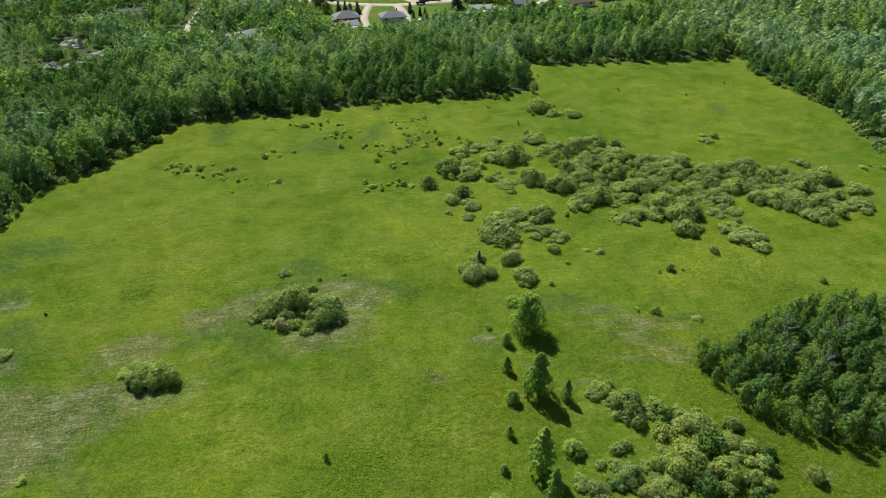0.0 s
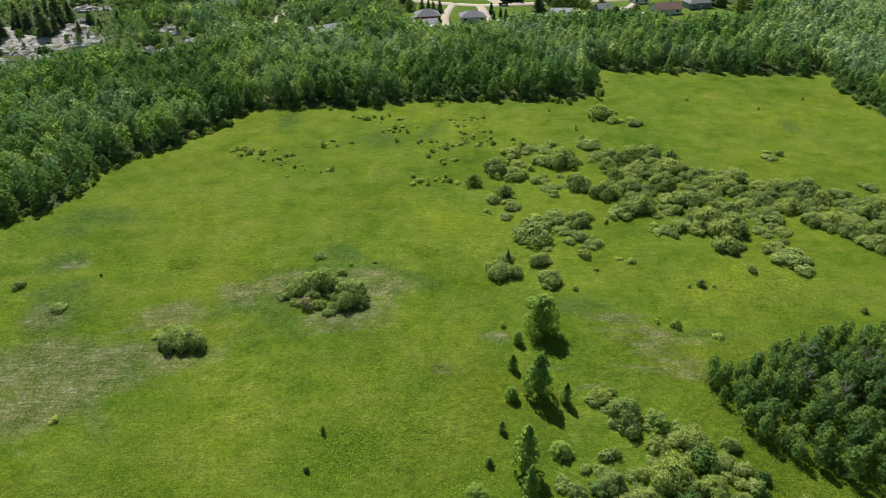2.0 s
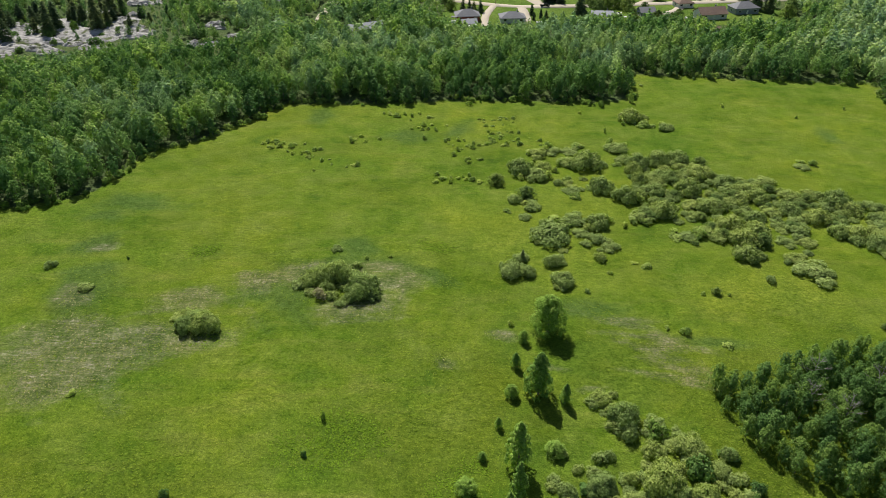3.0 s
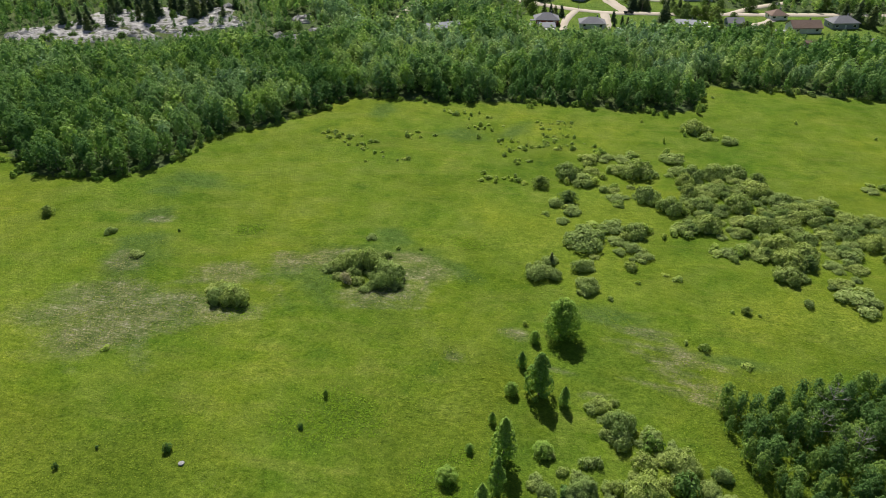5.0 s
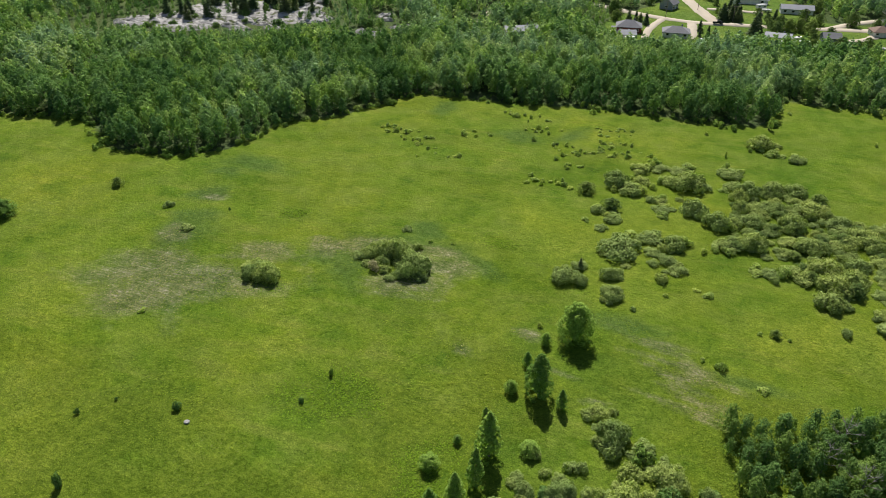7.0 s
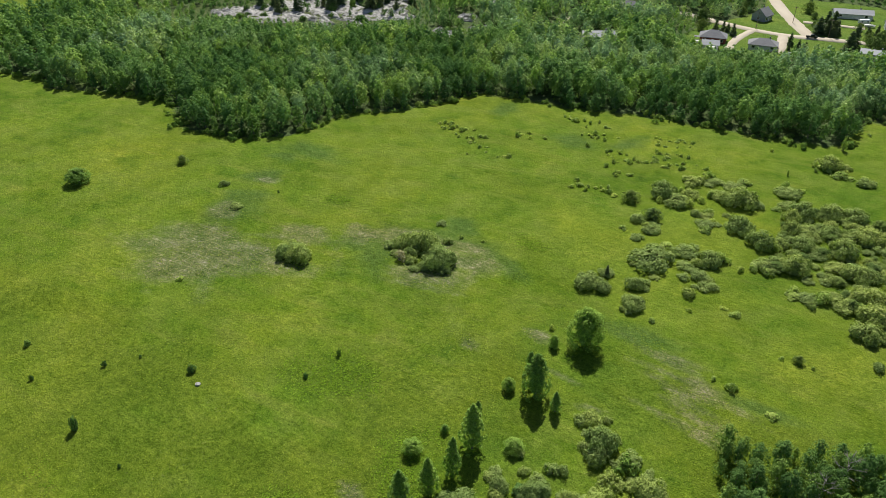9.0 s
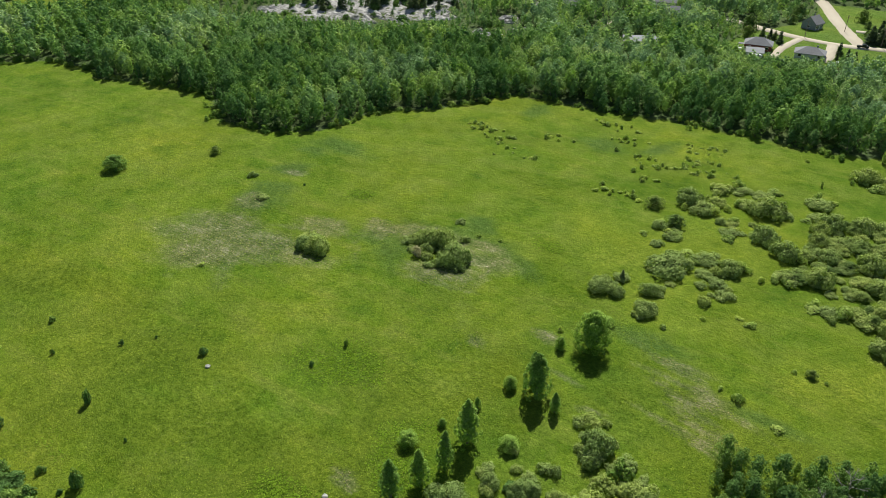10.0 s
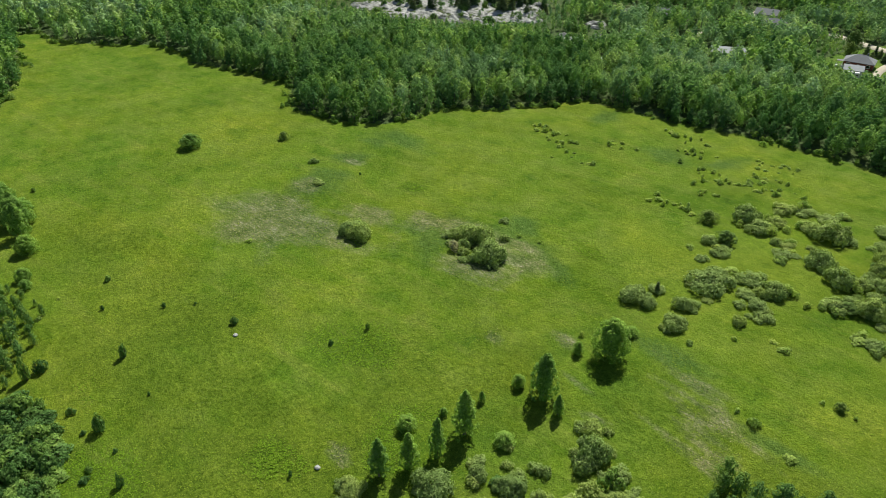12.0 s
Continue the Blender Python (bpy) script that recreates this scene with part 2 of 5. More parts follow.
VILLAGE = arr([-66, 370, -45, 357, -15, 370, 12, 386, 40, 393, 62, 396, 82, 397, 112, 404, 128, 415, 120, 440, 72, 450, 34, 447, 26, 470, 0, 512,
               -62, 503, -52, 455, -60, 425, -68, 400])
FAR_MEADOW = arr([-420, 150, -385, 140, -372, 170, -380, 215, -440, 260, -470, 220])
OUTCROP = arr([-306, 244, -290, 272, -288, 296, -250, 350, -205, 310, -213, 280, -242, 265, -276, 248])
OUTCROP_SMALL = arr([-176, 293, -151, 309, -158, 330, -185, 338])
ROCKS = [(-164, 300, 0.75), (-170, 304, 0.6), (-161, 305, 0.5), (-177, 336, 0.72), (-172, 331, 0.5), (-158, 319, 0.62), (-155, 323, 0.45), (-192, 377, 0.6), (-186, 372, 0.45),
         (-242, 366, 0.9), (-234, 370, 0.6), (-229, 343, 0.7), (-224, 328, 0.8), (-231, 332, 0.6), (-208, 306, 0.7)]


def inside(poly, p):
    """Which of the points p lie in the outline."""
    x, y = p[:, 0], p[:, 1]
    hit = np.zeros(len(p), bool)
    for (x0, y0), (x1, y1) in zip(poly, np.roll(poly, -1, 0)):
        cross = (y0 > y) != (y1 > y)
        hit ^= cross & (x < (x1 - x0) * (y - y0) / (y1 - y0 + 1e-12) + x0)
    return hit


def away(line, p, closed=True):
    """How far the points p lie from a line."""
    best = np.full(len(p), 1e9)
    ends = np.roll(line, -1, 0) if closed else line[1:]
    for a, b in zip(line if closed else line[:-1], ends):
        d = b - a
        u = np.clip(((p - a) @ d) / (d @ d + 1e-9), 0, 1)
        best = np.minimum(best, np.hypot(*(p - a - u[:, None] * d).T))
    return best


ROADS = [(arr([-90, 425, -63, 416, -41, 411, -22, 411, -8, 417, 8, 421, 46, 435, 93, 453, 140, 470]), 6.0),
         (arr([-66, 510, -56, 492, -40, 460, -24, 432, -13, 415]), 7.0),
         (arr([-42, 410, -43, 386, -39, 366]), 4.0),
         (arr([-26, 410, -21, 392, -19, 375]), 5.0),
         (arr([-26, 446, -12, 450, 4, 452]), 4.0),
         (arr([40, 434, 52, 455, 70, 474]), 5.0),
         (arr([40, 405, 58, 418, 66, 440]), 4.5),
         (arr([-142, 445, -135, 413, -133, 390, -130, 362, -127, 350]), 4.0)]

HOUSES = arr([-51, 377, -48, 362, -27, 380, 20, 395, 77, 411, 96, 427, 42, 406, 66, 434, -46, 437, -8, 475, -97, 342, -113, 408, 20, 462,
              84, 480, -166, 383, -130, 430, -239, 404, 30, 404, 107, 398, 78, 381])
M_WALL_WHITE = plain_material("white_siding", (0.62, 0.62, 0.60), (0.76, 0.76, 0.74), 0.8, 0.7)
M_WALL_RED = plain_material("red_brown_siding", (0.16, 0.045, 0.035), (0.22, 0.07, 0.05), 0.8, 0.75)
M_WALL_GREY = plain_material("grey_blue_siding", (0.22, 0.25, 0.28), (0.32, 0.35, 0.38), 0.8, 0.75)
M_ROOF_GREY = plain_material("grey_shingles", (0.16, 0.165, 0.18), (0.25, 0.255, 0.27), 1.2, 0.9, 0.0, 0.04)
M_ROOF_BROWN = plain_material("brown_shingles", (0.16, 0.11, 0.085), (0.25, 0.18, 0.14), 1.2, 0.9, 0.0, 0.04)
M_ROOF_METAL = plain_material("pale_metal_roof", (0.24, 0.26, 0.29), (0.32, 0.34, 0.37), 0.6, 0.6)
M_TRIM = plain_material("white_trim", (0.70, 0.70, 0.68), (0.80, 0.80, 0.78), 2.0, 0.6)
M_WITHERED = leaf_material("withered_leaves", (0.19, 0.18, 0.10), (0.28, 0.26, 0.16), (0.38, 0.35, 0.24), 0.5)
M_GLASS = Nodes("window_glass").done((0.02, 0.025, 0.03), 0.08, 0.0, 0.6)
M_DARK_PAINT = plain_material("dark_car_paint", (0.008, 0.010, 0.016), (0.014, 0.016, 0.024), 1.0, 0.25)
M_WHITE_PAINT = plain_material("white_gelcoat", (0.68, 0.68, 0.67), (0.80, 0.80, 0.80), 1.0, 0.4)
M_TYRE = plain_material("tyre_rubber", (0.012, 0.012, 0.012), (0.025, 0.025, 0.025), 4.0, 0.9)
M_TIMBER = plain_material("weathered_timber", (0.16, 0.13, 0.10), (0.26, 0.22, 0.18), 2.0, 0.9, 0.0, 0.02)
M_WATER = Nodes("pond_water").done((0.02, 0.05, 0.09), 0.05, 0.0, 0.6)

# ---- mesh helpers ----


def link_mesh(name, verts, faces, mats, index=None, smooth=False):
    """A mesh from arrays of corners and faces (all of one size)."""
    me = bpy.data.meshes.new(name)
    verts, faces = np.asarray(verts, np.float32), np.asarray(faces, np.int32)
    n, k = faces.shape
    me.vertices.add(len(verts))
    me.vertices.foreach_set("co", verts.ravel())
    me.loops.add(n * k)
    me.loops.foreach_set("vertex_index", faces.ravel())
    me.polygons.add(n)
    me.polygons.foreach_set("loop_start", np.arange(n, dtype=np.int32) * k)
    for m in mats:
        me.materials.append(m)
    if index is not None:
        me.polygons.foreach_set("material_index", np.asarray(index, np.int32))
    me.polygons.foreach_set("use_smooth", np.full(n, smooth))
    me.update(calc_edges=True)
    return me


def child(name, me, parent, label=""):
    ob = new(name, me)
    ob.parent = parent
    return tagged(ob, label)


def part(name, bm, material, parent, label="", smooth=False):
    me = bpy.data.meshes.new(name)
    bm.to_mesh(me)
    bm.free()
    me.materials.append(material)
    if smooth:
        for p in me.polygons:
            p.use_smooth = True
    return child(name, me, parent, label)


def leaves(centres, normals, size, jitter=0.6, stretch=1.5, droop=None):
    """Leaf clumps as three-cornered sprays, one at each centre, roughly square to its normal."""
    n = len(centres)
    nor = normals + rng.normal(0, jitter, (n, 3))
    nor /= np.linalg.norm(nor, axis=1)[:, None] + 1e-9
    a = np.cross(nor, rng.normal(0, 1, (n, 3))) if droop is None else droop + rng.normal(0, 0.25, (n, 3))
    a /= np.linalg.norm(a, axis=1)[:, None] + 1e-9
    b = np.cross(nor, a)
    b /= np.linalg.norm(b, axis=1)[:, None] + 1e-9
    s = (size * rng.uniform(0.6, 1.35, n))[:, None]
    a, b = a * s * stretch / 2, b * s * 0.62
    v = np.stack([centres + a, centres - a * 0.7 + b, centres - a * 0.8 - b * rng.uniform(0.5, 1, (n, 1))], 1).reshape(-1, 3)
    return v, np.arange(3 * n, dtype=np.int32).reshape(-1, 3)


def unit(n):
    v = rng.normal(0, 1, (n, 3))
    return v / np.linalg.norm(v, axis=1)[:, None]


def heart(mid, size, count, spray):
    """The dense middle of a crown: large overlapping sprays under the outer ones."""
    z = 1 - 2 * (np.arange(count) + rng.uniform(0.2, 0.8, count)) / count
    g = np.arange(count) * 2.4 + rng.uniform(-0.3, 0.3, count)
    w = np.sqrt(1 - z * z)
    d = np.stack([np.cos(g) * w, np.sin(g) * w, z], 1)
    return leaves(mid + d * size * rng.uniform(0.85, 1.1, (count, 1)), d + (0, 0, 0.15), spray, 0.35, 1.2)


def clumped(centres, radii, per, size, tall=1.0, stretch=1.25, jitter=0.3, up=0.2, low=None):
    """Leafy clumps: sprays over the outer side of each one, as they grow towards the light."""
    n = len(centres)
    mid = centres.mean(0) * (1, 1, 0.75)
    out = centres - mid
    out /= np.linalg.norm(out, axis=1)[:, None] + 1e-6
    out = np.repeat(out + (0, 0, 0.25), per, 0)
    d = unit(n * per)
    side = (d * out).sum(1)
    d = np.where((side < -0.15)[:, None], -d, d)
    pos = np.repeat(centres, per, 0) + d * (np.repeat(radii, per) * rng.choice([1.0, 0.8, 1.12], n * per, p=[0.6, 0.25, 0.15]))[:, None] * (1, 1, tall)
    if low is not None:
        pos[:, 2] = np.maximum(pos[:, 2], low)
    return leaves(pos, d * 0.8 + out * 0.3 + (0, 0, up), size, jitter, stretch)


def tree_crown(height, radius, base, clumps, per, size, point=0.55, tall=1.3, foot=0.5, widest=0.32, rag=0.0):
    """A deciduous crown: clumps set in a spiral over an egg that comes to a point, with some standing proud."""
    t = (np.arange(clumps) + rng.uniform(0, 1, clumps)) / clumps
    prof = np.where(t < widest, foot + (1 - foot) * np.sqrt(t / widest), np.clip((1 - t) / (1 - widest), 0, 1) ** point)
    ang = np.arange(clumps) * 2.4 + rng.uniform(-0.7, 0.7, clumps)
    rad = radius * prof * rng.uniform(0.45 - 0.1 * rag, 0.92 + 0.25 * rag, clumps)
    c = np.stack([np.cos(ang) * rad, np.sin(ang) * rad, base + (height - base) * (0.05 + 0.88 * t)], 1)
    c[-1] = (rng.uniform(-0.1, 0.1) * radius, 0, height * 0.95)
    cr = radius * rng.uniform(0.24 - 0.1 * rag, 0.42 - 0.12 * rag, clumps) * (0.5 + 0.5 * prof)
    outer = clumped(c, cr, per, size, tall, low=0.02 * height)
    middle = base + (height - base) * 0.44
    return sized(join([outer, heart(np.array((0, 0, middle)), radius * np.array((0.52, 0.52, 0)) + (0, 0, (height - base) * 0.36), 110 if clumps > 100 else 48 if clumps > 30 else 22, radius * (0.42 if clumps > 30 else 0.6))]), radius, height)


def sized(shape, radius, height):
    """The shape brought to a true radius and height."""
    v, f = shape
    far = np.quantile(np.hypot(v[:, 0], v[:, 1]), 0.96)
    v = v * (radius / far, radius / far, height / np.quantile(v[:, 2], 0.998))
    return v, f


def dome_crown(height, radius, domes, clumps, per, size):
    """A willow bush: rounded domes grown into one another, each a cushion of small leafy clumps, down to the ground at the rim."""
    cs, rs, hearts = [], [], []
    for k in range(domes):
        a = k * 2.4 + rng.uniform(-0.5, 0.5)
        off = 0.0 if k == 0 else radius * rng.uniform(0.36, 0.7)
        r = radius * (rng.uniform(0.46, 0.58) if k == 0 else rng.uniform(0.30, 0.5))
        h = height * (1.0 if k == 0 else rng.uniform(0.5, 0.9))
        n = max(4, int(clumps * (r / radius / 0.42) ** 1.6))
        z = 1 - 1.1 * (np.arange(n) + rng.uniform(0.2, 0.8, n)) / n
        g = np.arange(n) * 2.4 + rng.uniform(-0.4, 0.4, n)
        w = np.sqrt(np.clip(1 - z * z, 0, 1))
        d = np.stack([np.cos(g) * w, np.sin(g) * w, z], 1)
        mid = np.array((math.cos(a) * off, math.sin(a) * off, h * 0.34))
        hearts.append(heart(mid, np.array((r * 0.76, r * 0.76, h * 0.5)), 44 if clumps > 9 else 20, r * (0.42 if clumps > 9 else 0.6)))
        cs.append(mid + d * (r * 0.78, r * 0.78, h * 0.52) * rng.uniform(0.9, 1.06, n)[:, None])
        rs.append(r * rng.uniform(0.28, 0.42, n))
    outer = clumped(np.concatenate(cs), np.concatenate(rs), per, size, 0.95, 1.2, 0.25, 0.25, 0.06)
    v, f = join([outer] + hearts)
    v[:, 2] = np.maximum(v[:, 2], 0.02)
    return sized((v, f), radius, height)


def spruce_crown(height, radius, whorls, per, size):
    """A conifer: whorls of drooping sprays, each shorter than the one below."""
    pos, out = [], []
    for w in range(whorls):
        t = (w + rng.uniform(-0.25, 0.25)) / whorls
        reach = radius * (1 - t) ** 0.85 * rng.uniform(0.82, 1.12) + 0.12
        k = max(5, int(per * (1 - t * 0.75)))
        ang = rng.uniform(0, 2 * np.pi, k)
        u = np.sqrt(rng.uniform(0.08, 1, k))
        pos.append(np.stack([np.cos(ang) * reach * u, np.sin(ang) * reach * u, height * (0.05 + 0.93 * t) - reach * u * 0.28 + rng.normal(0, 0.08, k)], 1))
        out.append(np.stack([np.cos(ang), np.sin(ang), -0.35 + 0 * ang], 1))
    pos, out = np.concatenate(pos), np.concatenate(out)
    pos[:, 2] = np.maximum(pos[:, 2], 0.1)
    return leaves(pos, np.array([0, 0, 1.0]) + out * 0.5, size, 0.35, 2.0, out)


def stick(a, b, ra, rb, sides=6):
    """A tapered limb from a to b."""
    a, b = np.array(a, float), np.array(b, float)
    w = (b - a) / np.linalg.norm(b - a)
    x = np.cross(w, (0.31, 0.95, 0.1))
    x /= np.linalg.norm(x)
    y = np.cross(w, x)
    ang = np.arange(sides) * 2 * np.pi / sides
    ring = np.cos(ang)[:, None] * x + np.sin(ang)[:, None] * y
    i = np.arange(sides)
    return np.concatenate([a + ring * ra, b + ring * rb]), np.stack([i, (i + 1) % sides, (i + 1) % sides + sides, i + sides], 1)


def join(pieces):
    vs, fs, k = [], [], 0
    for v, f in pieces:
        vs.append(v)
        fs.append(f + k)
        k += len(v)
    return np.concatenate(vs), np.concatenate(fs)


def trunk_shape(height, girth, crown_base, radius, limbs=7):
    bend = rng.normal(0, 0.15, 2)
    mid = (bend[0], bend[1], height * 0.45)
    pieces = [stick((0, 0, -0.15), mid, girth, girth * 0.65, 8), stick(mid, (0, 0, height * 0.93), girth * 0.65, girth * 0.12, 8)]
    for k in range(limbs):
        z = crown_base + (height * 0.85 - crown_base) * (k + 0.5) / limbs
        a = rng.uniform(0, 6.28)
        r = radius * rng.uniform(0.45, 0.8) * (1.05 - z / height)
        pieces.append(stick((0, 0, z), (math.cos(a) * r, math.sin(a) * r, z + r * 0.8), girth * 0.3, girth * 0.06, 5))
    return join(pieces)


def stem_shape(height, radius, count=9):
    pieces = []
    for k in range(count):
        a = k * 2.4
        r = radius * (0.25 + 0.45 * ((k * 7) % 10) / 10)
        pieces.append(stick((math.cos(a) * 0.2, math.sin(a) * 0.2, -0.1), (math.cos(a) * r, math.sin(a) * r, height * (0.85 - 0.5 * r / radius)), 0.07, 0.02, 5))
    return join(pieces)


def placed(x, y, sx=1.0, sz=None, turn=None, z=0.0):
    turn = rng.uniform(0, 360) if turn is None else turn
    return pose(x, y, z, 0, 0, turn) @ Matrix.Diagonal((sx, sx, sz or sx, 1))


class Kind:
    """A kind of plant with a few builds, the first of each built where it stands and then copied."""

    def __init__(self, name, category, group, crown_name, wood_name, crowns, woods, leaf, wood):
        self.name, self.category, self.group, self.names = name, category, group, (crown_name, wood_name)
        self.meshes = [(link_mesh(crown_name, *c, [leaf], smooth=False), link_mesh(wood_name, *w, [wood], smooth=True)) for c, w in zip(crowns, woods)]
        self.made, self.turn = {}, 0

    def put(self, x, y, sx, sz, label, build=None, turn=None):
        k = self.turn % len(self.meshes) if build is None else build
        self.turn += 1
        m = placed(x, y, sx, sz, turn)
        if k in self.made:
            ob = copy_thing(self.made[k], m)
        else:
            ob = new(self.name)
            ob.empty_display_size = 0.5
            for nm, me in zip(self.names, self.meshes[k]):
                child(nm, me, ob)
            self.made[k] = ob
            ob.matrix_basis = m
        return tagged(ob, label, self.category, self.group)


# ---- ground ----
def wander(p, k, phase):
    """A smooth uneven field from about -2 to 2."""
    a, b = p[:, 0] * k, p[:, 1] * k
    return np.sin(a + 1.7 * np.sin(b * 0.8 + phase)) + np.sin(b * 1.3 + 1.4 * np.sin(a * 0.9 - phase) + 2.0)


def mounds(p, rows, soft=0.35):
    """Soft ovals (x, y, half-widths, turn), as a cover from 0 to 1."""
    v = np.zeros(len(p))
    for x, y, rx, ry, turn in rows:
        c, s = math.cos(radians(turn)), math.sin(radians(turn))
        d = p - (x, y)
        d = d + np.stack([wander(p, 0.11, x), wander(p, 0.13, y)], 1) * 0.35 * min(rx, ry) + np.stack([wander(p, 0.45, y), wander(p, 0.4, x)], 1) * 0.14 * min(rx, ry)
        u = np.hypot((d[:, 0] * c + d[:, 1] * s) / rx, (-d[:, 0] * s + d[:, 1] * c) / ry)
        v = np.maximum(v, np.clip((1.35 - u) / 1.0, 0, 1))
    return v


DRY = [(-74, 94, 20, 14, 20), (-80, 85, 12, 7, 25), (-49, 124, 11, 5, 30), (-25, 120, 9, 4, 20), (-19, 134, 8, 9, 20), (-65, 115, 10, 4, 25),
       (-37, 133, 9, 9, 20), (-88, 90, 14, 9, 20), (43, 127, 5, 0.9, -15), (46, 124, 5, 0.8, -10),
       (7, 63, 3, 2, 0), (-1, 107, 3, 2, 0), (66, 82, 3, 2, 0), (-78, 96, 12, 10, 20), (-85, 101, 8, 5, 20), (-93, 111, 6, 4, 10), (-64, 116, 8, 2, 10), (-55, 125, 6, 4, 35), (-19, 131, 5, 4, 0), (-25, 140, 6, 2.5, 0),
       (-28, 119.5, 7, 1.6, 10), (36, 130, 7, 1.6, 5), (49, 114, 2.4, 2, 0), (45, 122.5, 5, 1.3, 10), (9, 118, 3.5, 2, 0), (-100, 131, 6, 3, 20)]
WET = [(-106, 154, 14, 5, 25), (-110, 145, 8, 6, 25), (-92, 112, 11, 8, 30), (-102, 129, 7, 8, 0), (-78, 230, 4, 9, 15), (-25, 231, 6, 10, 0),
       (-40, 220, 11, 4, 10), (-35, 148, 5, 6, 0), (-14, 137, 6, 6, 0), (55, 127, 9, 2.2, 0), (105, 256, 5, 8, 0), (26, 134, 9, 5, 0), (-47, 118, 9, 7, 0),
       (-36, 138, 14, 8, 10)]
TRACKS = [(20, 111, 5, 1.3, 0), (29, 106, 4, 1.2, 20), (35, 96.5, 2.5, 1.5, 0), (36, 130.2, 6, 1.5, 2), (46, 125, 4, 1.4, 0), (50, 114.6, 3, 1.6, 10), (36, 128.5, 12, 1.3, -14), (44, 124, 14, 1.3, -8), (42, 121, 14, 1.3, -8), (46, 116.5, 9, 1.3, -4), (44, 113, 11, 1.3, -6), (-72, 88, 16, 1.3, 22), (-76, 94, 15, 1.3, 22),
          (-66, 113, 14, 1.3, 26), (-17, 128, 1.4, 9, 8), (-45, 134, 10, 1.3, 28), (-24, 117, 12, 1.2, 18)]
LUSH = [(26, 111.5, 9, 2.2, -12), (40, 108.6, 10, 2.4, -8), (51, 108, 7, 2.5, 0), (50, 132.6, 9, 2.0, 0), (12, 74, 7, 8, 0), (-16, 80, 10, 6, 20), (-25, 20, 13, 14, 0), (-10, 29, 6, 6, 0), (17, 95, 4, 8, 0), (36, 111, 5, 9, 20), (3, 51, 7, 5, 0),
        (23, 76, 5, 6, 0), (31, 116, 9, 4, 0), (46, 111, 8, 3.5, 0), (42, 97, 4, 6, 0), (11, 119, 4, 12, 0), (-73, 136, 6, 4, 20),
        (30, 84, 12, 8, 0), (60, 110, 6, 10, -20)]

def graded(lo, a, b, hi, fine, coarse, far):
    """Grid lines, fine between a and b, coarse up to lo and hi, and wider and wider to far."""
    out = np.cumsum(coarse * 1.35 ** np.arange(1, 40))
    out = out[out < far]
    return np.concatenate([lo - out[::-1], np.arange(lo, a, coarse), np.arange(a, b, fine), np.arange(b, hi + 0.1, coarse), hi + out])


gx, gy = graded(-420, -125, 115, 260, 1.5, 3.5, 5200), graded(-30, 25, 165, 545, 1.5, 3.5, 5200)
XX, YY = np.meshgrid(gx, gy)
gp = np.stack([XX.ravel(), YY.ravel()], 1)
gz = 0.22 * np.sin(gp[:, 0] * 0.09 + 1.3 * np.sin(gp[:, 1] * 0.05)) * np.sin(gp[:, 1] * 0.07 + 0.8) * np.exp(-np.hypot(gp[:, 0], gp[:, 1] - 150) / 400)
nx, ny = len(gx), len(gy)
ii = (np.arange(ny - 1)[:, None] * nx + np.arange(nx - 1)).ravel()
ground_mesh = link_mesh("ground", np.c_[gp, gz], np.stack([ii, ii + 1, ii + 1 + nx, ii + nx], 1), [M_MEADOW], smooth=True)
near = (np.abs(gp[:, 0]) < 700) & (np.abs(gp[:, 1]) < 800)
in_meadow = inside(MEADOW, gp)
lawn = np.where(inside(VILLAGE, gp), 1.0, 0.0)
woods = np.where(in_meadow | inside(VILLAGE, gp) | inside(FAR_MEADOW, gp), 0.0, 1.0)
# ovals where the grass colour is lighter and yellower, then where it is deeper
LIGHTER = [(12, 160, 26, 20, 0), (-8, 165, 18, 22, 0), (25, 190, 22, 14, 0), (-62, 78, 12, 5, 15), (-50, 128, 5, 3, 20), (-95, 75, 12, 5, 10), (70, 150, 20, 9, 0), (30, 145, 14, 8, 0)]
DEEP = [(-30, 48, 48, 20, 5), (6, 68, 14, 28, 0), (45, 113, 20, 9, -8), (-95, 52, 30, 12, 15), (70, 90, 20, 30, 0), (53, 109, 15, 12, 0), (64, 118, 18, 9, 0), (12, 104, 10, 14, 0)]
# how strongly the tufts' shade is put into the grass colour
coarse = np.maximum(np.clip(1.05 - (gp[:, 1] - 75) / 110, 0, 1), mounds(gp, [(-35, 128, 22, 16, 0), (-72, 100, 26, 20, 20), (40, 115, 24, 22, 0), (-74, 136, 9, 5, 20), (-20, 152, 11, 5, 0)]))
for key, value in (("coarse", coarse), ("deep", mounds(gp, DEEP)), ("fresh", mounds(gp, LIGHTER)), ("dry", np.maximum(mounds(gp, DRY), 0.8 * mounds(gp, TRACKS))), ("wet", mounds(gp, WET)), ("lush", mounds(gp, LUSH)), ("lawn", lawn), ("woods", woods * near)):
    ground_mesh.attributes.new(key, "FLOAT", "POINT").data.foreach_set("value", value.astype(np.float32))
ground = tagged(new("ground", ground_mesh), "green grass meadow with dry and lush patches, lawns and forest floor", "ground", kind="structure")


